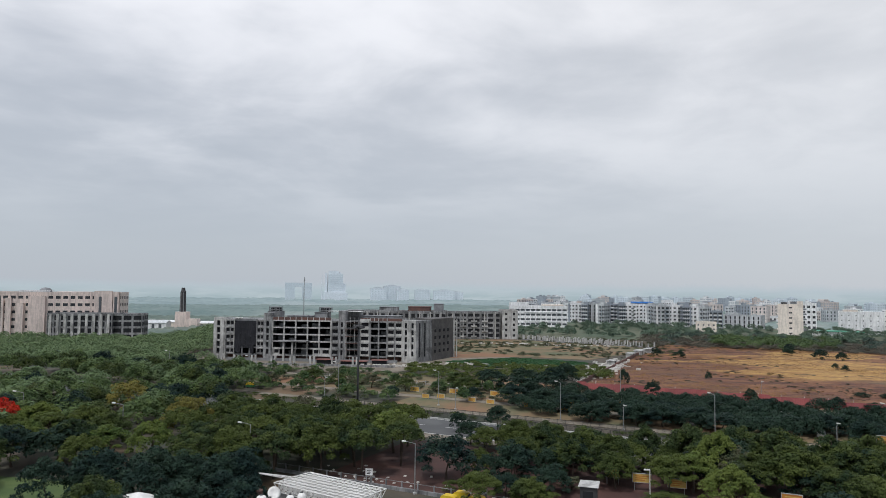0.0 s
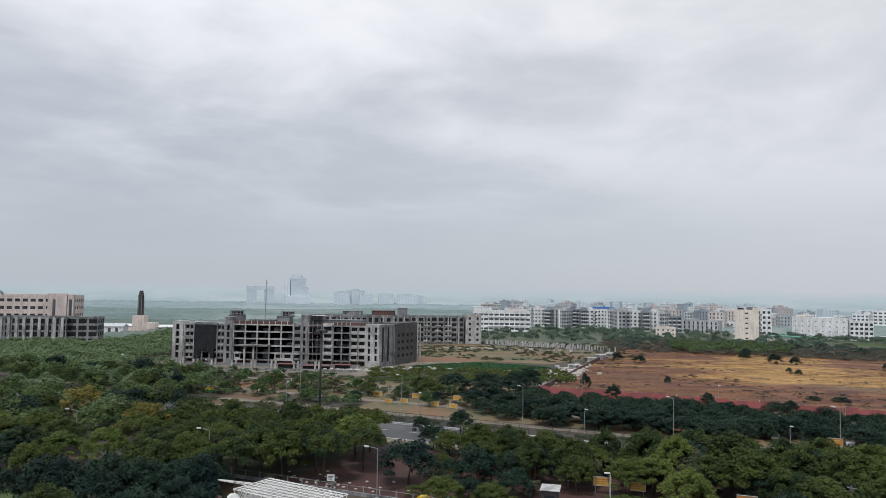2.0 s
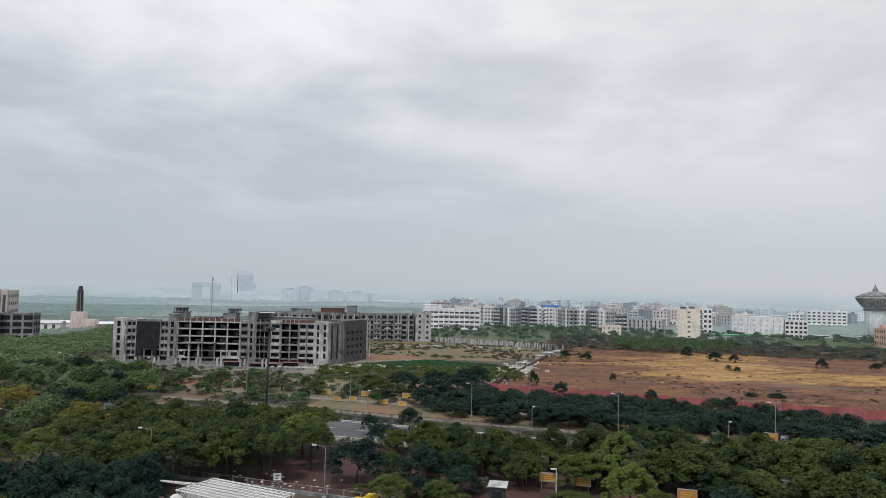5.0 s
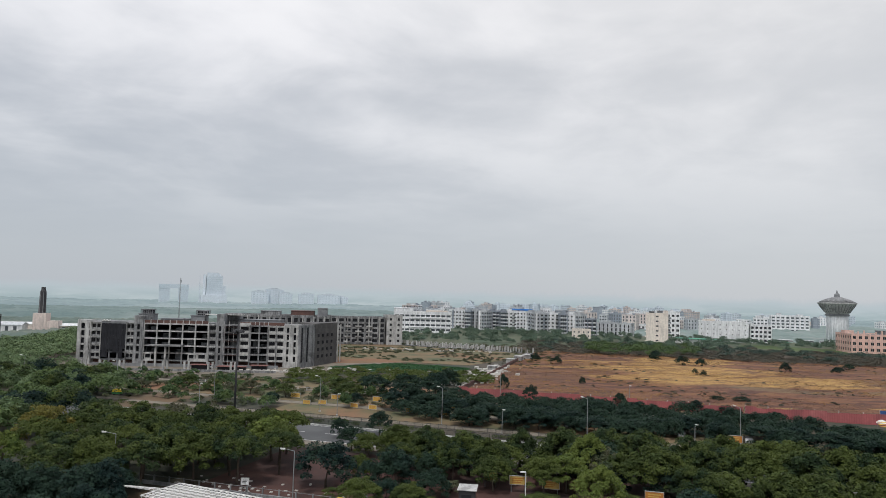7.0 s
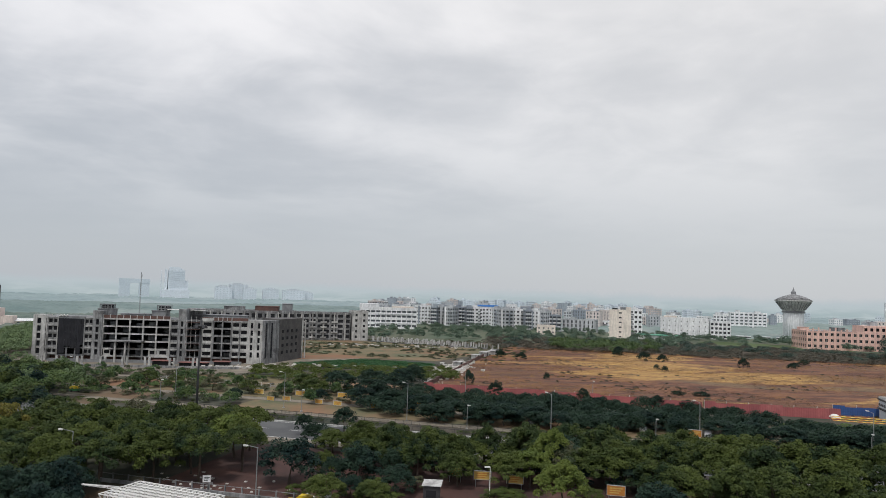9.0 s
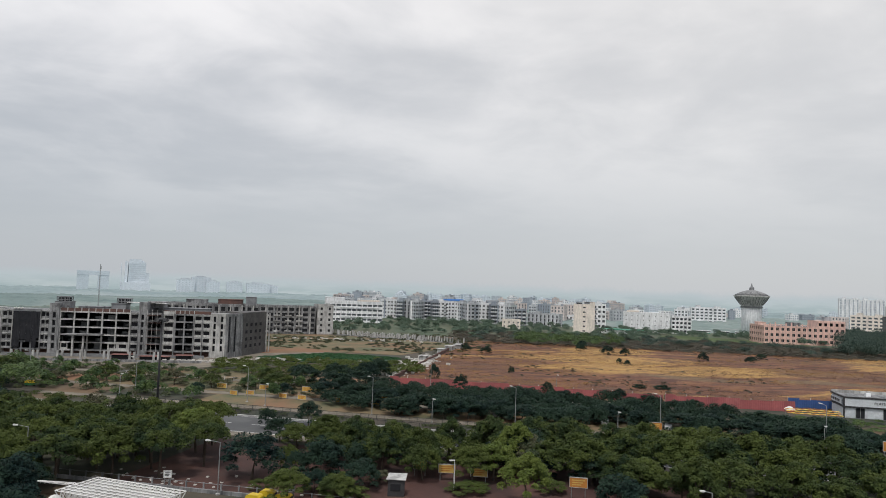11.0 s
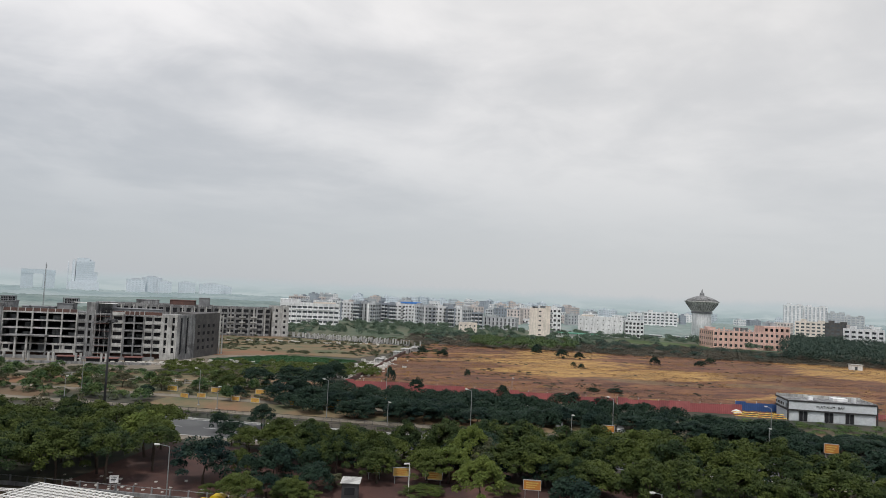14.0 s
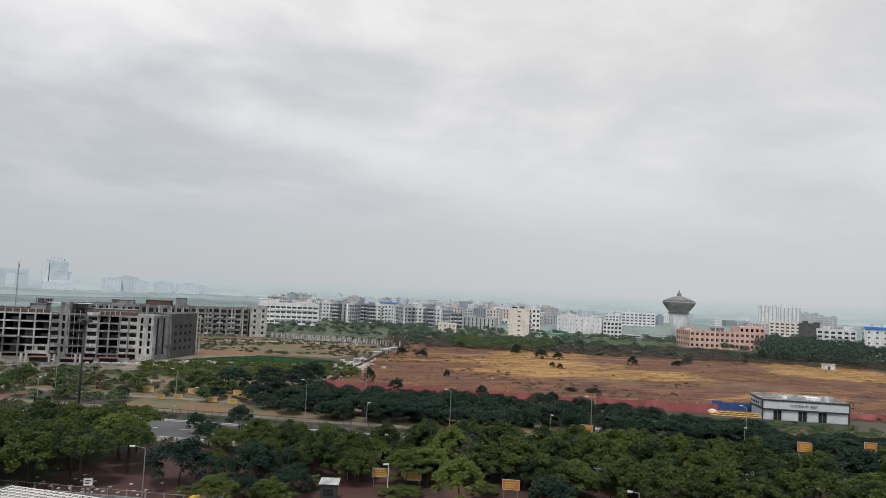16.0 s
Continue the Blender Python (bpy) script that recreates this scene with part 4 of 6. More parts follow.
def bus(x, y, rz):
    o = thing("bus", x, y, 0.2, rz, "white and green bus parked beyond the green", "bus", "parked buses")
    part("body", Geo().box(-5.6, 5.6, -1.25, 1.25, 0.5, 1.6).box(-5.6, 5.6, -1.25, 1.25, 2.5, 3.1), M_WHITE, o)
    part("band", Geo().box(-5.62, 5.62, -1.28, 1.28, 0.45, 0.95), M_GREENROOF, o, "green skirt band")
    part("window", Geo().box(-5.5, 5.5, -1.2, 1.2, 1.6, 2.5), M_GLASS, o, "dark window strip")
    for wx in (-3.6, 3.4):
        part("wheel", Geo().beam((wx, -1.3, 0.5), (wx, 1.3, 0.5), 0.5, n=12), M_RUBBER, o)


for i in range(5):
    bx, by = bearing(34.2 + i * 1.35, 640 + i * 4)
    bus(bx, by, -36 - i)
gsd = thing("green_shed", 287, 508, 0, -28, "long low shed with a green sheet roof", "shed")
part("wall", Geo().box(-16, 16, -5, 5, 0, 3.2), M_WHITE, gsd)
part("roof", Geo().prism([(-17, -6), (17, -6), (17, 6), (-17, 6)], 3.2, 3.7), M_GREENROOF, gsd)
cu = block("cream_cottage", 206, 545, -20, 15, 10, 2, 3.2, 4, 2, M_CREAM, M_MIDWIN, "small cream two-storey house", win=(0.3, 0.4), category="house")

# salmon school with a taller end, and a concrete water tower
# M_DARK panes paint shade into the square openings
ps = block("salmon_block", 384.4, 428.6, -17.5, 57, 26, 3, 4.1, 15, 7, M_PINK, M_DARK, "unplastered salmon-pink block with rows of square openings", win=(0.52, 0.5), single=True, parapet=0.4, extras=(("roof_room", -4, 4, 2, 9, 2.4, M_CONC), ("roof_room", 22, 27, 4, 9, 7.2, M_PALE), ("roof_room", -26, -20, 4, 10, 2.0, M_PINK)))
top4 = Geo().box(9, 28.5, -13, -12.7, 12.9, 14.1).box(9, 28.5, -13, -12.7, 16.3, 17.8).box(9, 9.3, -12.7, 2, 12.9, 17.8).box(28.2, 28.5, -12.7, 2, 12.9, 17.8).box(9, 28.5, -12.7, 2, 17.4, 17.7)
for i in range(6):
    top4.box(9 + i * 3.9 - (0 if i == 0 else 0.9), 9 + i * 3.9 + (0 if i == 5 else 0.9), -12.99, -12.71, 14.1, 16.3)
part("upper_storey", top4, M_PINK, ps, "added fourth storey with square openings")
# near-black wall paints the shade behind the upper openings
part("inner_wall", Geo().box(9.4, 28.1, -10, -9.7, 12.9, 17.4), M_DARK, ps, "inner wall painted near-black for shade")
for i in range(10):
    part("unfinished_column", Geo().box(-28.4 + i * 3.8, -27.6 + i * 3.8, -13, -12.4, 12.9, 14.4 + (i * 7 % 3) * 0.7), M_PINK, ps, "unfinished column stub")
wt = thing("water_tower", 434, 538, 0, 0, "grey concrete water tower with an inverted-cone bowl", "water tower")
wt.scale = (0.91, 0.91, 0.93)
part("shaft", Geo().lathe([(9.6, 0), (9.2, 20), (9.3, 27)], 28), M_WHITE, wt, "pale ribbed concrete shaft", smooth=True)
for i in range(14):
    t = 2 * math.pi * i / 14
    part("shaft_rib", Geo().beam((9.5 * math.cos(t), 9.5 * math.sin(t), 0), (9.2 * math.cos(t), 9.2 * math.sin(t), 26.5), 0.22, n=5), M_WHITE, wt)
part("collar", Geo().lathe([(9.6, 25.2), (10.4, 25.4), (10.4, 26.6), (9.6, 26.8)], 28), M_CONC_D, wt)
part("bowl", Geo().lathe([(9.4, 26.8), (10.6, 28.4), (15.6, 35.4), (16.3, 36), (16.3, 37), (15.6, 37.1)], 32), M_CONC_L, wt, "stained grey bowl")
for i in range(32):
    t = 2 * math.pi * i / 32
    part("bowl_rib", Geo().beam((10.7 * math.cos(t), 10.7 * math.sin(t), 28.4), (15.7 * math.cos(t), 15.7 * math.sin(t), 35.3), 0.3, n=5), M_CONC, wt)
part("rim", Geo().lathe([(16.5, 36.2), (16.8, 36.4), (16.8, 37.3), (16.4, 37.4)], 32), M_CONC_L, wt)
part("cover", Geo().lathe([(16.2, 37.4), (11, 40.2), (5, 42.2), (2.4, 42.8)], 32), M_CONC, wt, smooth=True)
part("vent", Geo().lathe([(2.4, 42.6), (2.2, 45), (1.0, 46.2), (0.5, 48), (0.1, 49.5)], 12), M_CONC_D, wt)

# right-hand town
for az, dist, w, st, shh, mt, gl, lb in (
    (45.2, 1120, 25, 10, 3.5, M_WHITE, M_MIDWIN, "tall white apartment slab with vertical window strips"),
    (46.6, 1120, 30, 10, 3.4, M_WHITE, M_MIDWIN, "white apartment slab with vertical window strips"),
    (47.9, 1080, 20, 8, 3.3, M_PALE, M_MIDWIN, "grey concrete block in the town"),
    (49.0, 1100, 26, 7, 3.3, M_PALE, M_MIDWIN, "grey concrete block in the town"),
    (46.4, 830, 30, 5, 3.5, M_CREAM, M_MIDWIN, "cream block rising over the trees"),
    (47.9, 780, 18, 5, 3.6, M_GREYBRICK, M_MIDWIN, "dark brick block rising over the trees"),
    (49.6, 700, 30, 4, 3.8, M_WHITE, M_GLASS, "white block with wide windows over the trees"),
    (53.2, 720, 50, 5, 3.8, M_WHITE, M_MIDWIN, "white block with wide windows over the trees"),
    (35.8, 900, 40, 5, 3.6, M_WHITE, M_MIDWIN, "long white block behind the hall"),
    (33.9, 800, 14, 5, 3.2, M_WHITE, M_MIDWIN, "slim white block behind the hall"),
):
    x, y = bearing(az, dist)
    vertical = "strips" in lb
    # past 1000 m the glazing takes its haze-tinted colour
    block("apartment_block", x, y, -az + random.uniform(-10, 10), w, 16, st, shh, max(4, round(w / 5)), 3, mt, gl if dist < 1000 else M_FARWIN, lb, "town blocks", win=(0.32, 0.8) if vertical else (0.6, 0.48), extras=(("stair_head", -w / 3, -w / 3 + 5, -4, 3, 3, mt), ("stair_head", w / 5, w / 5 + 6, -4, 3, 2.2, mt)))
br = block("blue_roof_block", 487, 366, -53, 36, 18, 5, 3.9, 7, 3, M_WHITE, M_MIDWIN, "white block with a blue sheet roof", win=(0.3, 0.3), parapet=0.3)
part("sheet_roof", Geo().box(-18.5, 19, -9.5, 9, 20.5, 22.3), M_BLUEROOF, br, "bright blue sheet roof")
for x, y in ((334, 289), (418, 318), (432, 322)):
    hu = thing("hut", x, y, 0, -40, "small white hut with a flat roof at the field's edge", "hut", "huts")
    part("wall", Geo().box(-3, 3, -2.5, 2.5, 0, 3.0), M_WHITE, hu)
    part("roof", Geo().box(-3.4, 3.4, -2.9, 2.9, 3.0, 3.25), M_CONC_L, hu)
    part("door", Geo().box(-0.6, 0.6, -2.56, -2.4, 0, 2.1), M_MIDWIN, hu)

# farther town: pale blocks, haze painted into the walls past 1180 m
rng = random.Random(7)
FAR_KINDS = ((M_WHITE, "hazy white block in the far town"), (M_PALE, "hazy pale grey block in the far town"), (M_ROSE, "hazy rose-washed block in the far town"), (M_SLATE, "hazy blue-grey block in the far town"), (M_WHITE, "hazy white block in the far town"))
for i in range(236):
    near_town = i < 176
    az = rng.uniform(6.8, 29.2) if near_town else rng.uniform(29.5, 62)
    far = rng.random() ** 0.8
    dist = 720 + 720 * far if az > 11 else 780 + 380 * far
    if not near_town:
        dist = 900 + 560 * far
    x, y = bearing(az, dist)
    w = rng.uniform(8, 19)
    st = rng.choice((3, 4, 4, 5)) if dist < 1000 else rng.choice((4, 5, 5, 6))
    if not near_town:
        st = rng.choice((2, 3, 4))
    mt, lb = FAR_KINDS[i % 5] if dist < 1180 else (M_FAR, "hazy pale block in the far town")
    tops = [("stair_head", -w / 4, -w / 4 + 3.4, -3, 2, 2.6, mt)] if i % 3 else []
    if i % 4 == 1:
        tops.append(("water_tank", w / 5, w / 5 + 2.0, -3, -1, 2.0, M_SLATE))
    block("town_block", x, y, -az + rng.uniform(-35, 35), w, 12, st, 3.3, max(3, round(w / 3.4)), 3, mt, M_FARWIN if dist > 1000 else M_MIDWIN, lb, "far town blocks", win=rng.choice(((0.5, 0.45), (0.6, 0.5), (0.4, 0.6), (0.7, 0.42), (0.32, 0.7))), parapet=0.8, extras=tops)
# landmarks with haze painted into their pale colours
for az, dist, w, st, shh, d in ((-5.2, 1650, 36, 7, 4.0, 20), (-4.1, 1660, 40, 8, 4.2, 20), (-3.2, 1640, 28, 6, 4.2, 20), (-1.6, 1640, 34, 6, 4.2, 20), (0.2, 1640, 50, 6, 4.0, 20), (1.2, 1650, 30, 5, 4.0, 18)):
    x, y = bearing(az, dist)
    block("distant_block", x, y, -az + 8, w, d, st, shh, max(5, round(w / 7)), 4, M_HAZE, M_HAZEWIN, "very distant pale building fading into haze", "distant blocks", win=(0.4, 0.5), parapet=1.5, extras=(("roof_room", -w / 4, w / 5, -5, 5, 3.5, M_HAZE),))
x, y = bearing(-8.7, 1600)
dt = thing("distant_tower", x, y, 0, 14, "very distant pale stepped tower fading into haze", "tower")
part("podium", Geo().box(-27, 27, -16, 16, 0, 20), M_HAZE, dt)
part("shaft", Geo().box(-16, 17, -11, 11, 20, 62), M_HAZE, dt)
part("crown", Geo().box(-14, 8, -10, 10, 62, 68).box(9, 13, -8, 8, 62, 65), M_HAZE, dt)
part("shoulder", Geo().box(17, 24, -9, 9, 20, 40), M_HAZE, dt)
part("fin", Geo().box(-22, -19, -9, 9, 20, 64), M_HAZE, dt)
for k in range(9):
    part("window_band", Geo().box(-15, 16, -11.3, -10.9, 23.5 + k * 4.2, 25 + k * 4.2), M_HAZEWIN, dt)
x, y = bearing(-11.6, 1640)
dg = thing("distant_gate_block", x, y, 0, 12, "very distant block with a wide opening through it, haze in its colour", "building")
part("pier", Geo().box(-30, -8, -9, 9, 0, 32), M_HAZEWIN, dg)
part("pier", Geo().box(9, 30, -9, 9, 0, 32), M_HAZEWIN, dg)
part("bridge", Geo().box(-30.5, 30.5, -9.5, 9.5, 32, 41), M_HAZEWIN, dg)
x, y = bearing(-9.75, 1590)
mk = thing("distant_mast", x, y, 0, 0, "very distant slender mast beside a tower, haze in its colour", "mast")
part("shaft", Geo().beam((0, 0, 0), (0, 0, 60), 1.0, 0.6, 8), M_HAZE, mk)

# ---- masts and lamps ----
ms = thing("radio_mast", -150, 761, 0, 0, "thin grey lattice mast", "mast")
for i in range(3):
    t = 2 * math.pi * i / 3
    part("leg", Geo().beam((0.55 * math.cos(t), 0.55 * math.sin(t), 0), (0.3 * math.cos(t), 0.3 * math.sin(t), 43), 0.18, 0.14, 5), M_STEEL, ms)
br_ = Geo()
for k in range(28):
    for i in range(3):
        t, u = 2 * math.pi * i / 3, 2 * math.pi * (i + 1) / 3
        br_.beam((0.5 * math.cos(t), 0.5 * math.sin(t), k * 1.5), (0.5 * math.cos(u), 0.5 * math.sin(u), k * 1.5 + 1.5), 0.06, n=4)
part("bracing", br_, M_STEEL, ms)
part("antenna", Geo().beam((0.7, 0, 38), (0.7, 0, 41), 0.3, n=6), M_STEEL, ms)

pl = thing("high_mast_light", -20, 169.4, 0, 0, "tall dark tapering high-mast light pole", "light mast")
part("pole", Geo().beam((0, 0, 0), (0, 0, 24), 0.3, 0.17, 12), M_BLACK, pl, smooth=True)
part("head_ring", Geo().lathe([(0.5, 22.2), (1.0, 22.4), (1.0, 22.6), (0.5, 22.8)], 14), M_BLACK, pl)
for i in range(6):
    t = math.pi * i / 3
    lampb = part("floodlight", Geo().box(-0.35, 0.35, -0.2, 0.25, -0.35, 0.3), M_BLACK, pl, at=pose(1.2 * math.cos(t), 1.2 * math.sin(t), 22.4, 25, 0, math.degrees(t) - 90))
part("finial", Geo().beam((0, 0, 24), (0, 0, 25.2), 0.06, n=6), M_BLACK, pl)


def street_lamp(x, y, h, arm, turn, label, group):
    """A tapered pole with one bent arm and a lantern."""
    o = thing("street_lamp", x, y, 0, turn, label, "street lamp", group)
    part("pole", Geo().beam((0, 0, 0), (0, 0, h), 0.1, 0.065, 8), M_STEEL, o)
    part("arm", Geo().beam((0, 0, h - 0.05), (-arm * 0.8, 0, h + 0.35), 0.06, 0.05, 6), M_STEEL, o)
    ln = part("lantern", Geo().box(-0.45, 0.25, -0.17, 0.17, -0.07, 0.1), M_WHITESTEEL, o, at=pose(-arm, 0, h + 0.4, 0, 8, 0))
    part("lens", Geo().box(-0.4, 0.1, -0.13, 0.13, -0.12, -0.072), M_LENS, ln)
    part("base_plate", Geo().box(-0.25, 0.25, -0.25, 0.25, 0, 0.3), M_CONC_L, o)
    return o


TALL = "tall grey steel street lamp with one arm"
SHORT = "short grey steel lamp with a white globe-like head"
LANE = "grey steel lamp with an angled arm on the lane"
for x, y in ((-30.9, 211.8), (-0.6, 192.3), (29.2, 171.8), (59.9, 153.9), (90.2, 141.5), (-62, 228), (-94, 243), (51.8, 202.9), (122, 127)):
    street_lamp(x, y, 9.2, 1.1, 20 if x < 40 else -30, TALL, "avenue lamps")
for x, y in ((3.9, 186.3), (41.7, 160.9), (79.5, 141.5), (117.3, 122.6), (-34, 206), (-72, 226), (93.6, 205.5), (155, 103)):
    street_lamp(x, y, 5.2, -0.5, 10, SHORT, "footpath lamps")
for x, y in ((-3.9, 110.2), (-33.4, 124.1), (-64.3, 142.9), (-93.2, 157.4), (55.9, 76.0), (-120, 172)):
    street_lamp(x, y, 7.8, 1.7, 15, LANE, "lane lamps")
lw = thing("lawn_lamp", -54.4, 110.1, 0, 10, "small white double-armed lawn lamp", "street lamp")
part("pole", Geo().beam((0, 0, 0), (0, 0, 3.1), 0.07, n=8), M_WHITESTEEL, lw)
for e in (-1, 1):
    part("arm", Geo().beam((0, 0, 2.8), (e * 0.95, 0, 2.9), 0.05, n=6), M_WHITESTEEL, lw)
    part("lantern", Geo().lathe([(0.08, 2.9), (0.24, 3.0), (0.18, 3.2), (0.04, 3.25)], 10), M_LENS, lw, at=pose(e * 0.95, 0, 0))


# ---- fences and walls ----
def railing(name, s0, s1, n, h, step, material, label, rails=(0.35, 0.95), post=0.06, group=""):
    """Posts and rails along the avenue."""
    x, y = road(s0, n)
    o = thing(name, x, y, 0.05, ROAD_TURN, label, "railing", group)
    count = int((s1 - s0) / step)
    pm = Geo().box(-post, post, -post, post, 0, h).mesh("post", material)
    for i in range(count + 1):
        part("post", pm, None, o, at=pose(i * step, 0, 0))
    for r in rails:
        part("rail", Geo().box(0, count * step, -0.03, 0.03, r * h - 0.05, r * h + 0.03), material, o)
    return o


for n, lb in ((155.6, "dark steel median railing with close uprights"), (161.8, "dark steel railing on the far side of the median")):
    for s0 in (-110, -30, 50, 130):
        o = railing("median_railing", s0, s0 + 80, n, 1.25, 2.0, M_BLACK, lb, (0.12, 0.95), 0.05, "median railings")
        bars = Geo()
        for i in range(320):
            bars.box(i * 0.25 - 0.02, i * 0.25 + 0.02, -0.02, 0.02, 0.12, 1.15)
        tagged(part("upright", bars, M_BLACK, o), "thin close uprights", kind="stuff")
railing("lane_railing", -82, -2, 98.2, 1.25, 2.9, M_CONC, "pale concrete post-and-rail fence along the lane", (0.9,), 0.1)
strip("lane_wall", -82, 6, 97.2, 97.55, 0.55, M_CONC, "low grey wall along the lane", "wall")
railing("site_railing", -150, 10, 205.4, 1.3, 3.2, M_CONC_L, "pale concrete posts along the site road", (0.85,), 0.09)

# red sheet fence, in panels with a few posts
def sheet_fence(p, q, h, material, label, name, group=""):
    p, q = Vector(p), Vector(q)
    d = q - p
    o = thing(name, p.x, p.y, 0.02, math.degrees(math.atan2(d.y, d.x)), label, "fence", group)
    n = max(1, round(d.length / 3.0))
    w = d.length / n
    shared = []
    for k in range(4):
        g = Geo()
        rib = 10
        for i in range(rib + 1):
            e = 0.05 * (i % 2)
            g.v += [(i * w / rib, -0.03 - e, 0), (i * w / rib, -0.03 - e, h * (1 - 0.05 * k)), (i * w / rib, 0.03 - e, h * (1 - 0.05 * k)), (i * w / rib, 0.03 - e, 0)]
        for i in range(rib):
            a = 4 * i
            g.f += [(a + j, a + 4 + j, a + 4 + (j + 1) % 4, a + (j + 1) % 4) for j in range(4)]
        g.f += [(0, 1, 2, 3), tuple(4 * rib + j for j in (3, 2, 1, 0))]
        shared.append(g.mesh("panel", material))
    pm = Geo().box(-0.07, 0.07, 0.04, 0.18, 0, h + 0.25).mesh("post", M_CONC_L)
    for i in range(n):
        part("panel", shared[(i * 7 + i // 3) % 4], None, o, at=pose(i * w, 0, 0))
        if i % 2 == 0:
            part("post", pm, None, o, at=pose(i * w, 0, 0))
    return o


RED = "faded red corrugated sheet fence along the field"
sheet_fence((43.6, 225), (89, 201.5), 2.7, M_REDWALL, RED, "red_fence", "field fence")
sheet_fence((90.5, 200.5), (118, 184), 2.7, M_REDWALL, RED, "red_fence", "field fence")
sheet_fence((118.4, 183.4), (151, 168.5), 3.0, M_REDWALL, RED, "red_fence", "field fence")
sheet_fence((188, 158), (236, 137), 2.0, M_REDWALL, "red corrugated sheet fence beyond the hall", "red_fence", "field fence")
sheet_fence((155, 175.8), (169, 169), 2.9, M_BLUE, "dark blue sheet hoarding beside the hall", "blue_hoarding")
wl = thing("field_wall", 43, 227, 0, math.degrees(math.atan2(122, 56)), "low brown masonry wall up the field's side", "wall")
for i in range(44):
    hh = 1.2 + 0.5 * random.random()
    part("stone", Geo().box(i * 3.05, i * 3.05 + 3.0, -0.25 - 0.1 * random.random(), 0.25, 0, hh), M_BRICK, wl)
for x, y, w, d, hh in ((72, 296, 4.5, 3, 2.2), (98, 347, 7, 3.5, 2.2), (106, 358, 8, 3.5, 2.1), (90, 334, 5, 3, 1.9)):
    hu = thing("site_hut", x, y, 0, 60, "pale workers' hut with a sheet roof by the wall", "hut", "site huts")
    part("wall", Geo().box(-w / 2, w / 2, -d / 2, d / 2, 0, hh), M_CONC_L, hu)
    part("roof", Geo().box(-w / 2 - 0.4, w / 2 + 0.4, -d / 2 - 0.4, d / 2 + 0.4, hh, hh + 0.15), M_CONC_L, hu)
    part("door", Geo().box(-0.6, 0.5, -d / 2 - 0.03, -d / 2 + 0.1, 0, 2.0), M_DARK, hu)


def rubble(name, x, y, n, sx, sy, label, rz=0.0, big=0.8):
    """A heap of angular lumps."""
    g = Geo()
    r = random.Random(int(x * 7 + y))
    for i in range(n):
        a, b = r.gauss(0, sx), r.gauss(0, sy)
        e = r.uniform(0.2, big)
        k = len(g.v)
        g.box(a - e, a + e * r.uniform(0.5, 1.3), b - e * r.uniform(0.4, 1), b + e, 0, e * r.uniform(0.5, 1.1))
        g.v[k + 4:] = [(vx + r.uniform(-0.3, 0.3) * e, vy + r.uniform(-0.3, 0.3) * e, vz) for vx, vy, vz in g.v[k + 4:]]
    return setting(name, g, M_RUBBLE, label, "rubble", pose(x, y, 0.1, 0, 0, rz), "stuff")


rubble("rubble_heap", 62, 270, 120, 2.2, 14, "pale heap of broken concrete along the wall", -25)
rubble("rubble_heap", 70, 292, 130, 3.0, 13, "pale heap of broken concrete and slabs behind the wall", -25, 1.1)
rubble("rubble_heap", 20, 292, 90, 16, 1.2, "pale building rubble along the track", -12)
rubble("rubble_heap", -18, 285, 60, 7, 1.5, "pale building rubble before the site", 0)
rubble("rubble_heap", 40, 250, 50, 8, 1.0, "pale rubble among the trees", -25, 0.6)
rubble("rubble_heap", 55, 400, 80, 26, 3, "pale rubble on the open ground", -10)
rubble("soil_stones", -12, 118, 50, 9, 3.5, "scattered pale stones on red soil", -26, 0.22)

# rows of unfinished column stubs
stub = Geo().box(-0.32, 0.32, -0.32, 0.32, 0, 3.1).mesh("stub", M_CONC_L)
stub2 = Geo().box(-0.28, 0.28, -0.28, 0.28, 0, 2.2).mesh("stub", M_CONC_L)
for k in range(4):
    o = thing("column_row", 46 + 6 * k, 448 - 8 * k, 0, -33, "row of pale bare concrete column stubs", "columns", "column stubs")
    for i in range(20):
        part("column", stub if (i + k) % 3 else stub2, None, o, at=pose(i * 3.4, 0, 0))
    part("footing", Geo().box(-0.5, 66, -0.5, 0.5, 0, 0.35), M_CONC, o)

# ---- hall by the field with its sign ----
hl = thing("roadside_hall", 159.3, 159.4, 0, math.degrees(math.atan2(-11.2, 21.4)), "low grey-white hall with black trim and a lettered fascia", "hall")
HW, HD, HH = 23.0, 11.0, 5.5
part("wall", Geo().box(0, HW, 0, HD, 0, HH - 0.1), M_HALL, hl)
part("fascia", Geo().box(-0.1, HW + 0.1, -0.35, -0.02, 3.35, HH), M_HALL, hl, "pale lettered fascia")
for z0, z1 in ((HH, HH + 0.42), (2.92, 3.34)):
    part("trim", Geo().box(-0.3, HW + 0.3, -0.5, -0.01, z0, z1), M_BLACK, hl, "black trim band")
    part("trim", Geo().box(-0.5, -0.02, -0.01, HD, z0, z1), M_BLACK, hl, "black trim band")
part("corner_post", Geo().box(-0.45, -0.11, -0.4, 0.0, 0, HH), M_BLACK, hl)
part("corner_post", Geo().box(HW + 0.11, HW + 0.45, -0.4, 0.0, 0, HH), M_BLACK, hl)
part("roof", Geo().box(-0.2, HW + 0.2, 0.2, HD, HH - 0.09, HH + 0.05), M_CONC, hl, "stained grey flat roof")
for k in range(7):
    part("roof_seam", Geo().box(k * 3.6 + 0.4, k * 3.6 + 0.5, 0.25, HD - 0.35, HH + 0.05, HH + 0.12), M_CONC_D, hl)
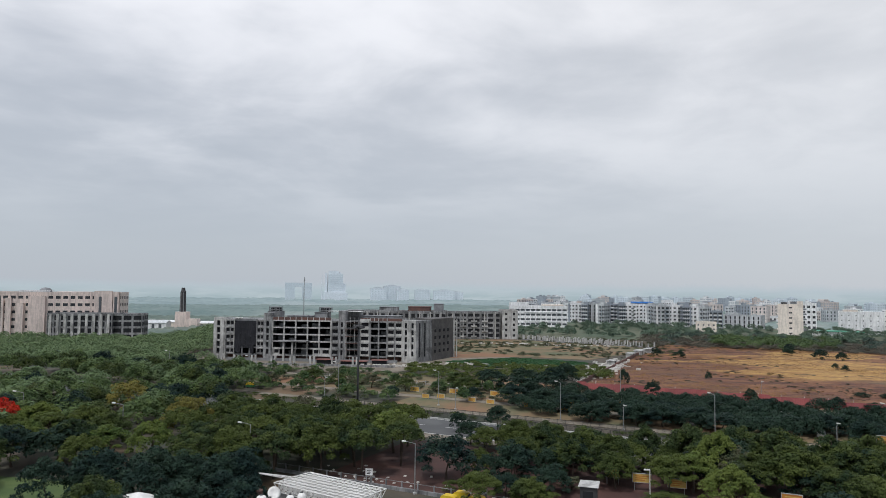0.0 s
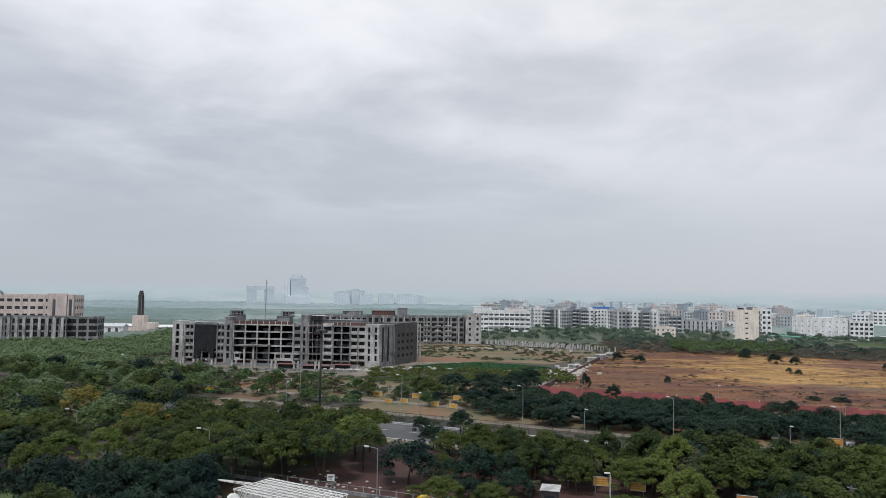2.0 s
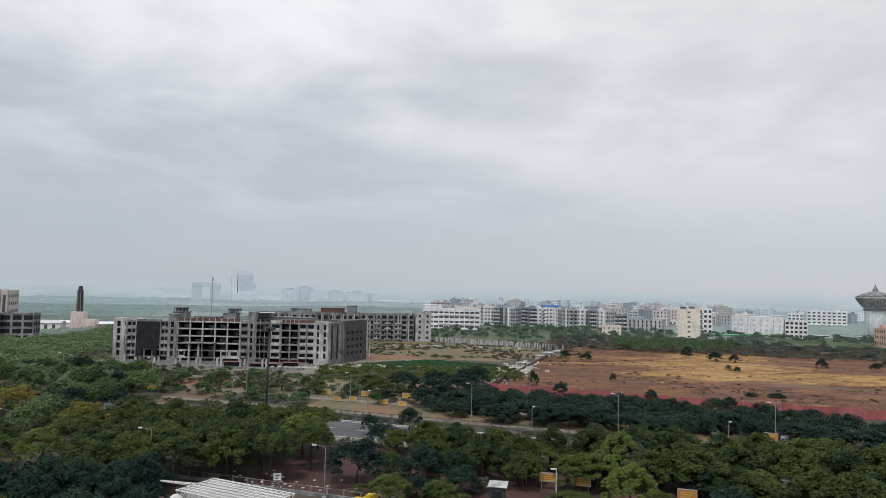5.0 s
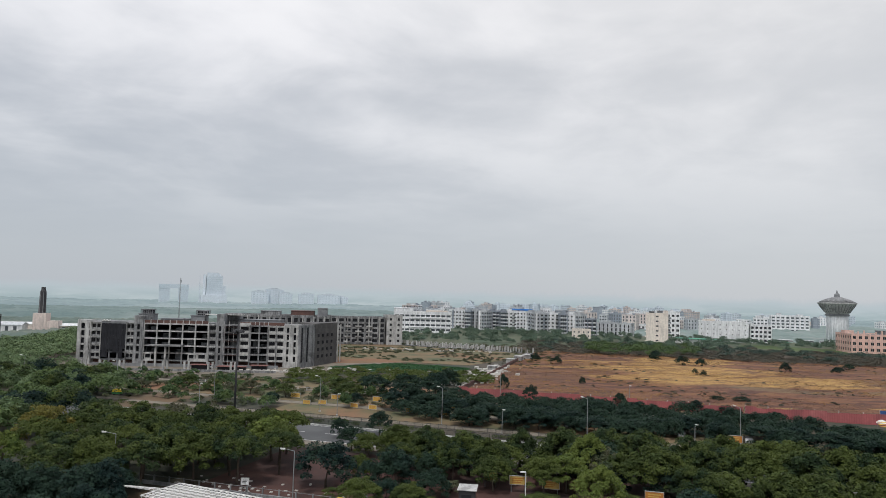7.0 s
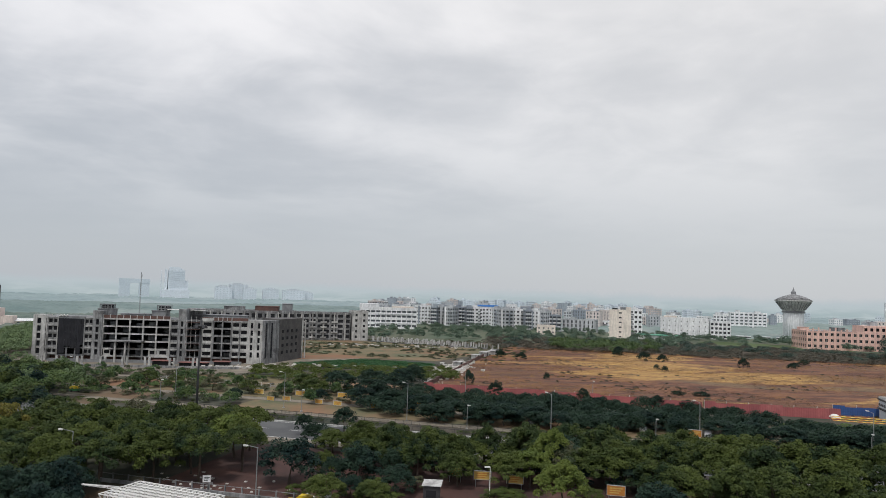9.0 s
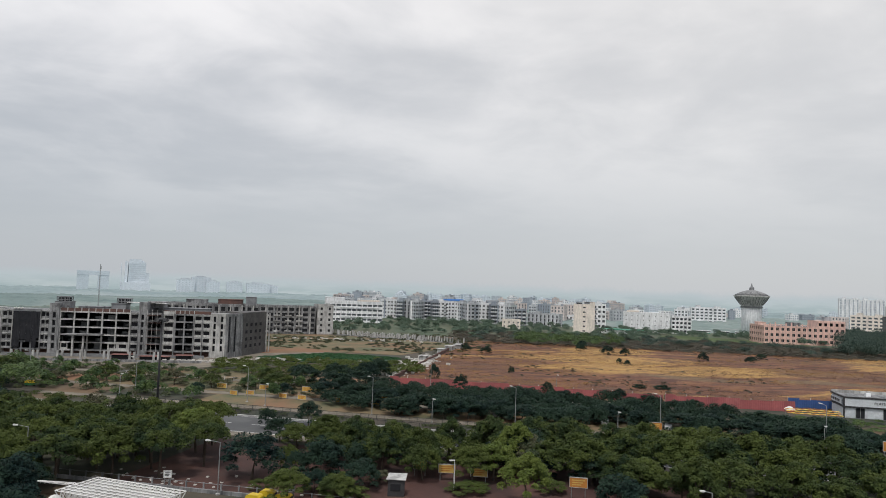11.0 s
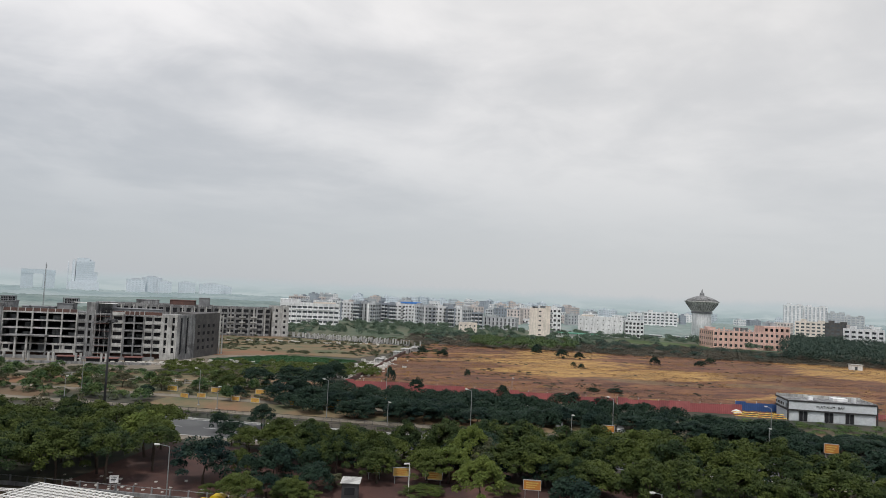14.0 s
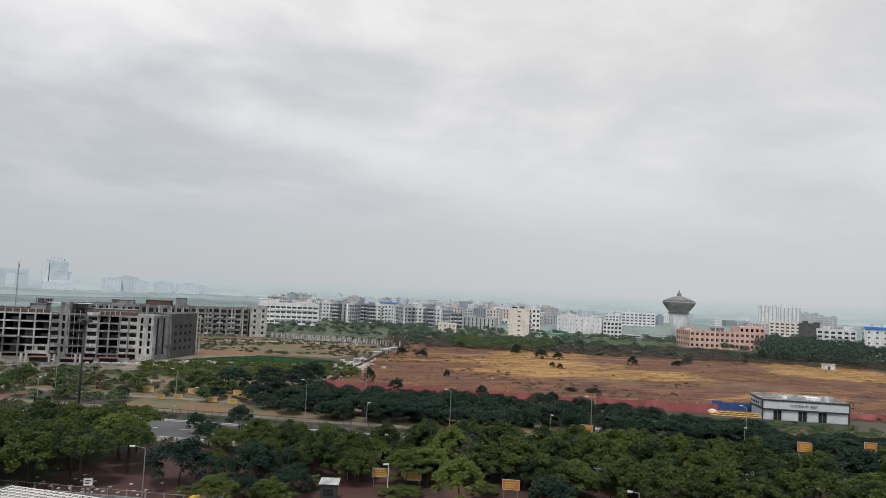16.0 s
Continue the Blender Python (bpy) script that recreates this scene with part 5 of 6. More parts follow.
part("parapet", Geo().box(-0.2, HW + 0.2, HD - 0.3, HD, HH + 0.05, HH + 0.9).box(HW, HW + 0.2, 0.2, HD - 0.3, HH + 0.05, HH + 0.6), M_CONC_L, hl)
for x0, x1 in ((0.2, 2.6), (5.1, 9.4), (12.0, 14.9), (17.4, 22.8)):
    sh_ = Geo().box(x0, x1, -0.12, -0.015, 0.15, 2.9)
    for k in range(9):
        sh_.box(x0, x1, -0.15, -0.12, 0.2 + k * 0.3, 0.32 + k * 0.3)
    part("shutter", sh_, M_HALL, hl, "white slatted roller shutter")
for x0, x1 in ((2.7, 5.0), (9.5, 11.9), (15.0, 17.3)):
    part("doorway", Geo().box(x0, x1, -0.1, -0.015, 0.1, 2.9), M_DARK, hl, "dark glazed doorway")
    part("door_frame", Geo().box(x0, x0 + 0.1, -0.16, -0.1, 0.1, 2.9).box(x1 - 0.1, x1, -0.16, -0.1, 0.1, 2.9).box((x0 + x1) / 2 - 0.05, (x0 + x1) / 2 + 0.05, -0.16, -0.1, 0.1, 2.9), M_STEEL, hl)
for x0, x1, y0, y1, z in ((7, 8.2, 5, 6.2, 1.0), (14, 18, 6, 9, 0.8), (18.5, 19.4, 4, 5, 1.5)):
    part("roof_unit", Geo().box(x0, x1, y0, y1, HH + 0.05, HH + z), M_WHITE, hl)
txt = bpy.data.curves.new("sign_text", "FONT")
txt.body, txt.size, txt.extrude, txt.align_x, txt.align_y = "PLATINUM  BAY", 0.95, 0.04, "CENTER", "CENTER"
txt.space_character = 1.12
txt.materials.append(M_LETTER)
sg = new("sign_text", txt)
sg.parent = hl
sg.matrix_basis = pose(11.0, -0.42, 4.38, 90, 0, 0)
part("side_sign", Geo().box(-0.42, -0.3, 1.5, 10.2, 3.6, 5.0), M_HALL, hl, "pale side fascia")
for i in range(5):
    part("letter_bar", Geo().box(-0.48, -0.43, 3 + i * 1.5, 3.9 + i * 1.5, 4.0, 4.7), M_LETTER, hl, "black bar of unreadable lettering")

# striped awning and clutter beside the hall
aw = thing("striped_awning", 142.5, 152.6, 0, ROAD_TURN, "orange and cream checked awning on posts", "awning")
for i in range(14):
    for j in range(3):
        part("cloth", Geo().box(i * 0.95 - 6.6, i * 0.95 - 5.68, j * 1.3 - 2, j * 1.3 - 0.72, 2.6 + 0.32 * j, 2.66 + 0.32 * j), M_AUTOYEL if (i + j) % 2 else M_ORANGE, aw)
for x0 in (-6.3, 0, 6.3):
    for y0 in (-1.9, 1.6):
        part("post", Geo().beam((x0, y0, 0), (x0, y0, 2.62 + (0.8 if y0 > 0 else 0)), 0.06, n=6), M_STEEL, aw)

pa = thing("parasol", 143.0, 161.6, 0, 0, "white parasol on a pole beside the awning", "parasol")
part("canopy", Geo().lathe([(0.06, 2.9), (0.5, 2.8), (1.3, 2.35), (1.45, 2.1), (1.36, 2.1), (0.4, 2.7)], 12), M_WHITESTEEL, pa)
part("pole", Geo().beam((0, 0, 0), (0, 0, 2.85), 0.04, n=6), M_STEEL, pa)
part("base", Geo().lathe([(0.35, 0), (0.35, 0.12), (0.08, 0.2)], 12), M_CONC_D, pa)

# ---- boards, kiosk, vehicles by the lane ----
def board(x, y, w, h, low, material, label, rz, name="billboard"):
    o = thing(name, x, y, 0, rz, label, "sign board", "boards")
    part("panel", Geo().box(-w / 2, w / 2, -0.06, 0.06, low, low + h), material, o)
    part("frame", Geo().box(-w / 2 - 0.08, -w / 2, -0.1, 0.1, low - 0.06, low + h + 0.08).box(w / 2, w / 2 + 0.08, -0.1, 0.1, low - 0.06, low + h + 0.08).box(-w / 2, w / 2, -0.1, 0.1, low + h, low + h + 0.08).box(-w / 2, w / 2, -0.1, 0.1, low - 0.08, low), M_CONC_L, o)
    for k in range(3):
        part("lettering", Geo().box(-w * 0.36, w * (0.36 - 0.1 * k), -0.075, -0.062, low + h * (0.68 - 0.24 * k), low + h * (0.8 - 0.24 * k)), M_ORANGE if material is M_YELLOW else M_YELLOW if material is M_ORANGE else M_LETTER, o, "faint bar of unreadable lettering")
    for e in (-0.4, 0.4):
        part("post", Geo().beam((e * w, 0.1, 0), (e * w, 0.1, low + h), 0.06, n=6), M_STEEL, o)
    return o


board(32.2, 113.0, 2.8, 1.3, 1.4, M_YELLOW, "yellow sign board on posts among bushes", -14)
board(37.2, 111.2, 2.7, 1.3, 1.1, M_YELLOW, "yellow sign board on posts among bushes", -20)
board(28.4, 116.5, 2.3, 1.3, 1.3, M_YELLOW, "faded yellow sign board behind branches", -10)
board(49.3, 99.3, 2.6, 1.4, 2.2, M_ORANGE, "orange slatted board on posts among trees", -25)
board(86.5, 137.5, 2.6, 1.4, 2.6, M_ORANGE, "orange slatted board on tall posts", -30)
board(121, 110, 2.6, 1.8, 3.2, M_ORANGE, "orange board among trees", -35)
board(137, 108, 2.2, 1.9, 3.0, M_ORANGE, "orange board among trees", -38)
board(-11.4, 114.0, 1.1, 0.9, 1.9, M_WHITE, "small white sign with a dark mark on a post", -5, "lane_sign")
board(6.6, 106.4, 1.0, 0.8, 1.2, M_WHITE, "small white sign with a dark mark by the lane", -5, "lane_sign")
for i in range(7):
    x, y = road(-104 + i * 12.5, 190 + (i % 3) * 2)
    board(x, y, 3.0, 1.3, 0.3, M_YELLOW, "low yellow hoarding beside the service road", ROAD_TURN + random.uniform(-8, 8), "hoarding")
for i in (0, 1, 3, 4, 6, 8):
    x, y = road(-96 + i * 5.4 + random.uniform(-1, 1), 180.6 + random.uniform(-0.8, 2.5))
    board(x, y, 2.3, 1.1, 0.25, M_YELLOW, "low yellow barricade board beside the footpath", ROAD_TURN + random.uniform(-6, 6), "barricade")
bl = thing("lamp_post_board", 32.0, 108.0, 0, 0, "thin white pole with a small lamp head", "street lamp")
part("pole", Geo().beam((0, 0, 0), (0, 0, 4.6), 0.08, 0.06, 8), M_WHITESTEEL, bl)
part("lantern", Geo().box(-0.9, 0.0, -0.14, 0.14, 4.55, 4.72), M_WHITESTEEL, bl)

ks = thing("kiosk", 22.4, 106.7, 0, -14, "dark metal kiosk with a pale slanted roof", "kiosk")
ks.scale = (0.85, 0.85, 0.88)
part("body", Geo().box(-1.5, 1.5, -1.3, 1.3, 0, 2.9), M_BLACK, ks)
rf = Geo()
rf.v = [(-1.8, -1.5, 2.95), (1.7, -1.6, 2.92), (1.9, 1.4, 3.3), (-1.5, 1.5, 3.3), (-1.8, -1.5, 3.04), (1.7, -1.6, 3.01), (1.9, 1.4, 3.4), (-1.5, 1.5, 3.4)]
rf.f = [(3, 2, 1, 0), (4, 5, 6, 7), (0, 1, 5, 4), (1, 2, 6, 5), (2, 3, 7, 6), (3, 0, 4, 7)]
part("roof", rf, M_CONC_L, ks, "pale sheet roof")
part("hatch", Geo().box(-1.0, 0.8, -1.36, -1.3, 1.0, 2.2), M_DARK, ks)


def auto(x, y, rz):
    o = thing("auto_rickshaw", x, y, 0.05, rz, "three-wheeled auto rickshaw, green body and yellow hood", "rickshaw", "rickshaws by the lane")
    b = Geo().prism([(-1.3, -0.62), (0.9, -0.62), (1.35, -0.3), (1.35, 0.3), (0.9, 0.62), (-1.3, 0.62)], 0.3, 0.95)
    part("body", b, M_AUTOGRN, o)
    hd = Geo()
    pts = [(-1.3, 0.95), (-1.25, 1.5), (-0.9, 1.75), (0.5, 1.75), (0.85, 1.6), (1.1, 0.95)]
    k = len(pts)
    hd.v = [(px, -0.64, pz) for px, pz in pts] + [(px, 0.64, pz) for px, pz in pts]
    hd.f = [tuple(range(k)), tuple(2 * k - 1 - i for i in range(k))] + [(i, i + k, (i + 1) % k + k, (i + 1) % k) for i in range(k)]
    part("hood", hd, M_AUTOYEL, o, "yellow canvas hood")
    for wx, wy in ((-0.8, -0.6), (-0.8, 0.6), (1.0, 0)):
        part("wheel", Geo().beam((wx, wy - 0.07, 0.24), (wx, wy + 0.07, 0.24), 0.24, n=14), M_RUBBER, o)
    part("windscreen", Geo().box(0.98, 1.02, -0.5, 0.5, 1.02, 1.5), M_GLASS, o)


for x, y, r in ((3.4, 105.6, -24), (5.6, 103.4, -30), (1.2, 104.0, 150), (-60, 222, 0)):
    auto(x, y, r)


def car(x, y, rz, paint, label):
    o = thing("car", x, y, 0.02, rz, label, "car", "parked cars")
    prof = [(-2.1, 0.35), (-2.15, 0.8), (-1.9, 0.95), (-1.35, 1.0), (-0.9, 1.42), (0.5, 1.45), (1.05, 1.02), (1.9, 0.85), (2.1, 0.6), (2.08, 0.35)]
    k = len(prof)
    g = Geo()
    g.v = [(px, -0.85 + 0.12 * (pz > 1.2), pz) for px, pz in prof] + [(px, 0.85 - 0.12 * (pz > 1.2), pz) for px, pz in prof]
    g.f = [tuple(range(k)), tuple(2 * k - 1 - i for i in range(k))] + [(i, i + k, (i + 1) % k + k, (i + 1) % k) for i in range(k)]
    part("body", g, paint, o)
    for e in (-1, 1):
        part("side_window", Geo().box(-1.0, 0.6, e * 0.82 - 0.02, e * 0.82 + 0.02, 1.03, 1.34), M_GLASS, o)
        for wx in (-1.3, 1.3):
            wh = part("wheel", Geo().beam((wx, e * 0.82 - 0.1, 0.31), (wx, e * 0.82 + 0.1, 0.31), 0.31, n=14), M_RUBBER, o)
            part("rim", Geo().beam((wx, e * 0.84 - 0.1, 0.31), (wx, e * 0.84 + 0.1, 0.31), 0.18, n=10), M_STEEL, wh)
    ws = Geo()
    ws.v = [(0.56, -0.7, 1.44), (0.56, 0.7, 1.44), (1.06, 0.76, 1.06), (1.06, -0.76, 1.06)]
    ws.v += [(a + 0.02, b, c + 0.02) for a, b, c in ws.v]
    ws.f = [(3, 2, 1, 0), (4, 5, 6, 7), (0, 1, 5, 4), (1, 2, 6, 5), (2, 3, 7, 6), (3, 0, 4, 7)]
    part("windscreen", ws, M_GLASS, o)


for i in range(16):
    s, n = -20 + i * 8.3 + random.uniform(-2, 2), 177.0 + random.uniform(-0.8, 0.8)
    x, y = road(s, n)
    white = i % 3 != 1
    car(x, y, ROAD_TURN + 90 + random.uniform(-10, 10), M_CARWHITE if white else M_CARGREY, "white car parked in the shade of trees" if white else "grey car parked in the shade of trees")

# ---- foreground roof with a white space frame ----
ro = thing("service_building", -15.5, 89.5, 0, -34.5, "low flat-roofed service building below the viewpoint", "building")
part("wall", Geo().box(-8, 9, -11, 3.0, 0, 4.0), M_CONC, ro)
part("roof", Geo().box(-8.3, 9.3, -11.3, 3.3, 4.0, 4.2), M_GREYBRICK, ro)
sf = thing("space_frame", -18.3, 99.6, 4.65, -34.5, "white welded space-frame canopy over a roof", "canopy")
FW, FL = 13.8, 6.6
CN, RN = 15, 7
top = [[Vector((i * FW / CN, -j * FL / RN, 1.35)) for i in range(CN + 1)] for j in range(RN + 1)]
bot = [[Vector(((i + 0.5) * FW / CN, -(j + 0.5) * FL / RN, 0.1)) for i in range(CN)] for j in range(RN)]
tc, bc, wb = Geo(), Geo(), Geo()
for j in range(RN + 1):
    for i in range(CN + 1):
        if i < CN:
            tc.beam(top[j][i], top[j][i + 1], 0.075, n=5)
        if j < RN:
            tc.beam(top[j][i], top[j + 1][i], 0.075, n=5)
for j in range(RN):
    for i in range(CN):
        if i < CN - 1:
            bc.beam(bot[j][i], bot[j][i + 1], 0.07, n=5)
        if j < RN - 1:
            bc.beam(bot[j][i], bot[j + 1][i], 0.07, n=5)
        for a, b in ((0, 0), (0, 1), (1, 0), (1, 1)):
            wb.beam(bot[j][i], top[j + a][i + b], 0.06, n=4)
part("top_chord", tc, M_WHITESTEEL, sf)
part("bottom_chord", bc, M_WHITESTEEL, sf)
part("web", wb, M_WHITESTEEL, sf)
for x0, y0 in ((0.5, -0.5), (13.3, -0.5), (0.5, -6.1), (13.3, -6.1), (6.9, -0.5), (6.9, -6.1)):
    part("post", Geo().beam((x0, y0, -4.65 if y0 > -3 else -0.45), (x0, y0, 0.45), 0.1, n=8), M_WHITESTEEL, sf)
jb = thing("jib_truss", -22.2, 97.0, 5.0, 158, "short white steel truss arm pointing off the roof", "truss")
tr_ = Geo()
for e in (-0.25, 0.25):
    tr_.beam((-2, e, 1.2), (3.0, e * 0.4, 1.2), 0.05, n=5)
tr_.beam((-2, 0, 0.9), (3.0, 0, 1.1), 0.05, n=5)
for i in range(8):
    tr_.beam((-2 + i * 0.62, -0.25, 1.2), (-1.7 + i * 0.62, 0, 0.92), 0.03, n=4)
    tr_.beam((-2 + i * 0.62, 0.25, 1.2), (-1.7 + i * 0.62, 0, 0.92), 0.03, n=4)
part("truss_frame", tr_, M_WHITESTEEL, jb)
part("post", Geo().beam((-1.8, 0, 0), (-1.8, 0, 1.2), 0.08, n=6), M_WHITESTEEL, jb)
for x, y, r, h in ((-22.5, 89.6, 0.62, 1.5), (-21.2, 88.6, 0.6, 1.5), (-19.6, 88.6, 0.55, 1.4), (-18.6, 88.2, 0.5, 2.0), (-17.2, 88.4, 0.55, 2.2)):
    o = thing("roof_tank", x, y, 4.2, 0, "white plastic water tank on the roof", "water tank", "roof tanks")
    part("body", Geo().lathe([(r, 0), (r, h * 0.35), (r * 1.04, h * 0.37), (r, h * 0.4), (r, h * 0.8), (r * 0.8, h * 0.92), (r * 0.35, h)], 18), M_WHITESTEEL, o, smooth=True)
    part("lid", Geo().lathe([(r * 0.36, h), (r * 0.36, h + 0.08), (r * 0.2, h + 0.12)], 14), M_BLACK, o)
ds = thing("satellite_dish", -21.2, 90.6, 4.2, 0, "white satellite dish tilted on a short post", "dish")
part("dish", Geo().lathe([(0.1, 0.0), (0.5, 0.07), (0.85, 0.26), (0.87, 0.28), (0.5, 0.11), (0.1, 0.04)], 20), M_WHITESTEEL, ds, at=pose(0, 0, 1.4, 60, 0, 30), smooth=True)
part("post", Geo().beam((0, 0, 0), (0, 0.05, 1.4), 0.06, n=8), M_STEEL, ds)
fl = thing("red_flue", -23.2, 91.2, 3.2, 0, "rusty red flue pipe on the roof edge", "flue")
part("pipe", Geo().beam((0, 0, 0), (0, 0, 2.6), 0.42, n=14), M_BRICK, fl)
part("cap", Geo().lathe([(0.5, 2.55), (0.5, 2.7), (0.1, 2.85)], 14), M_BRICK, fl)
tn = thing("white_canopy", -40.5, 94.0, 0, 8, "white stretched canopy roof on posts", "canopy")
cp = Geo()
cp.v = [(-3.2, -2.6, 3.4), (3.0, -2.6, 3.4), (3.0, 2.4, 3.4), (-3.2, 2.4, 3.4), (0.4, 0.6, 4.5), (-3.2, -2.6, 3.25), (3.0, -2.6, 3.25), (3.0, 2.4, 3.25), (-3.2, 2.4, 3.25)]
cp.f = [(0, 1, 4), (1, 2, 4), (2, 3, 4), (3, 0, 4), (5, 6, 1, 0), (6, 7, 2, 1), (7, 8, 3, 2), (8, 5, 0, 3), (8, 7, 6, 5)]
part("cloth", cp, M_WHITESTEEL, tn)
for x0 in (-3, 2.8):
    for y0 in (-2.4, 2.2):
        part("post", Geo().beam((x0, y0, 0), (x0, y0, 3.3), 0.07, n=6), M_STEEL, tn)

# ---- trees ----
def leaf_cloud(rs, lobes, per, size, level=0.65):
    """Leaf sprays as small three-cornered blades, gathered on lobes (x, y, z, rx, rz)."""
    at = np.repeat(np.array(lobes), per, axis=0)
    n = len(at)
    d = rs.normal(size=(n, 3))
    d /= np.linalg.norm(d, axis=1)[:, None]
    d[:, 2] = np.where(d[:, 2] < -0.35, -d[:, 2], d[:, 2])
    rad = rs.uniform(0.5, 1.06, n) ** 0.6
    c = at[:, :3] + d * rad[:, None] * at[:, [3, 3, 4]]
    nrm = d * 0.45 + rs.normal(size=(n, 3)) * 0.45 + np.array([0, 0, level])
    nrm /= np.linalg.norm(nrm, axis=1)[:, None]
    a = np.cross(nrm, rs.normal(size=(n, 3)))
    a /= np.linalg.norm(a, axis=1)[:, None]
    b = np.cross(nrm, a)
    s = (size * rs.uniform(0.55, 1.4, n))[:, None]
    g = Geo()
    g.v = np.stack([c + a * s, c - a * s * 0.6 + b * s * 0.7, c - a * s * 0.6 - b * s * 0.7], 1).reshape(-1, 3).tolist()
    g.f = np.arange(3 * n).reshape(-1, 3).tolist()
    return g


def make_tree(seed, material, label, name="tree", lobes=22, per=130, size=0.3, trunk=2.2, spread=4.8, crown=(2.4, 7.5), r=(1.1, 1.9), flat=0.75, limbs=3):
    """A tree about 8 m high and 10 m across: tapered trunk, limbs, a crown of leafy lobes with gaps."""
    rs = np.random.RandomState(seed)
    o = thing(name, 0, 0, 0, 0, label, "tree" if name != "bush" else "bush")
    heads, lim = [], []
    for i in range(lobes):
        t = 2 * math.pi * (i * 0.618 + 0.15 * rs.rand())
        q = math.sqrt((i + 0.5) / lobes)
        rr = spread * 0.86 * q * rs.uniform(0.82, 1.12)
        z = crown[0] + (crown[1] - crown[0]) * math.sqrt(max(0.0, 1 - q ** 2.4)) * rs.uniform(0.72, 1.0) + rs.uniform(-0.5, 0.3)
        e = rs.uniform(*r)
        heads.append((rr * math.cos(t), rr * math.sin(t), z - e * flat * 0.4, e, e * flat))
    lean = rs.uniform(-0.3, 0.3, 2)
    part("trunk", Geo().beam((0, 0, -0.1), (lean[0], lean[1], trunk), 0.24, 0.16, 8), M_BARK, o)
    for i in range(limbs):
        hx, hy, hz, e, f = heads[(i * 3 + 2) % lobes]
        part("limb", Geo().beam((lean[0], lean[1], trunk - 0.15), (hx * 0.75, hy * 0.75, hz), 0.12, 0.04, 5), M_BARK, o)
    part("crown", leaf_cloud(rs, heads, per, size), material, o)
    return o


G_AVENUE, G_WOOD = "trees along the avenue", "trees in the wood"
broad = [make_tree(11 + i, F_DENSE, "broad green tree with a dense uneven crown", lobes=52, per=210, size=0.17, r=(0.65, 1.25)) for i in range(5)]
deep = [make_tree(31 + i, F_DEEP, "dark green tree with a low dense crown", lobes=40, per=150, size=0.2, crown=(1.6, 7.2), trunk=1.4, r=(0.8, 1.5), limbs=1) for i in range(4)]
bright = [make_tree(41 + i, F_LIGHT, "fresh light-green tree with a rounded uneven crown", lobes=50, per=200, size=0.17, r=(0.65, 1.25)) for i in range(2)]
tall = [make_tree(45 + i, F_DENSE, "high-crowned green tree on a bare trunk", lobes=42, per=200, size=0.17, trunk=4.0, crown=(4.4, 7.4), r=(0.65, 1.2)) for i in range(2)]
yell = [make_tree(51 + i, F_YELLOW, "yellow-leaved tree with a thin airy crown", lobes=42, per=120, size=0.16, r=(0.6, 1.1)) for i in range(2)]
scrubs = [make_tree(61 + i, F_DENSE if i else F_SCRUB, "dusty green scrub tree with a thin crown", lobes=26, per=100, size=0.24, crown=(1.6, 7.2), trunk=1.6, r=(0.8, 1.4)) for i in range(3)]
wood = [make_tree(91 + i, (F_DENSE, F_WOOD, F_WOOD, F_DEEP)[i], "green tree of the wood with a rounded dense crown", lobes=32, per=110, size=0.26, r=(0.9, 1.6), limbs=1) for i in range(4)]
shrubs = [make_tree(87 + i, F_DEEP, "dark rounded shrub leafy to the ground", "bush", lobes=34, per=110, size=0.26, trunk=0.6, crown=(0.5, 7.0), r=(1.0, 1.7), limbs=1) for i in range(2)]
red = make_tree(71, F_RED, "flame tree covered in scarlet blossom", lobes=36, per=110, size=0.2, r=(0.7, 1.3))
bushes = [make_tree(81 + i, F_SCRUB if i else F_DENSE, "low spreading bush with drooping leaves", "bush", lobes=30, per=120, size=0.22, trunk=1.0, crown=(1.4, 6.8), r=(0.7, 1.3)) for i in range(2)]
stock = {}


def plant(kinds, x, y, w, h, group):
    """Stand a tree of that crown width and height; the first of a kind is the pattern itself."""
    src = kinds[random.randrange(len(kinds))]
    m = Matrix.LocRotScale((x, y, 0), Euler((0, 0, random.uniform(0, 6.28))), None)
    if src.name not in stock:
        stock[src.name] = True
        ob = src
        ob.matrix_basis = m
    else:
        keep = src.scale.copy()
        src.scale = (1, 1, 1)
        ob = copy_thing(src, m)
        src.scale = keep
    ob.scale = (w / 10, w / 10, h / 8)
    tagged(ob, group=group)


# big trees between lane and avenue (x, y, crown width)
FRONT_WEST = ((-75, 124, 11), (-68, 126, 11), (-62, 130, 12), (-51, 125, 9.3), (-33, 117, 8.8), (-50, 104, 10), (-44, 109, 9.4), (-37, 107, 10), (-30, 106, 7.8), (-46, 158, 11.7), (-37, 156, 9.7), (-29, 152, 9.4), (-24, 155, 8.2), (-40, 134, 9), (-30, 138, 9), (-22, 135, 8))
FRONT_EAST = ((-9, 137, 12), (1, 118, 11.5), (12, 115, 8.9), (19, 128, 8), (22, 118, 7.7), (29, 120, 8.4), (40, 112, 9.2), (45, 115, 8), (49, 111, 8.9), (40, 98, 8.5), (56, 110, 11), (65, 113, 11.7), (69, 108, 10), (-16, 131, 9), (-24, 128, 9))
FRONT_FAR = ((74, 110, 12), (76, 103, 11), (87, 102, 12), (95, 97, 10.4), (100, 92, 13), (112, 90, 12.8), (72, 93, 11), (77, 87, 10), (81, 81, 10), (92, 82, 12), (96, 75, 10.8), (51, 89, 9), (65, 92, 9.9), (120, 84, 12), (104, 82, 11), (108, 76, 10), (60, 99, 10), (84, 94, 11))
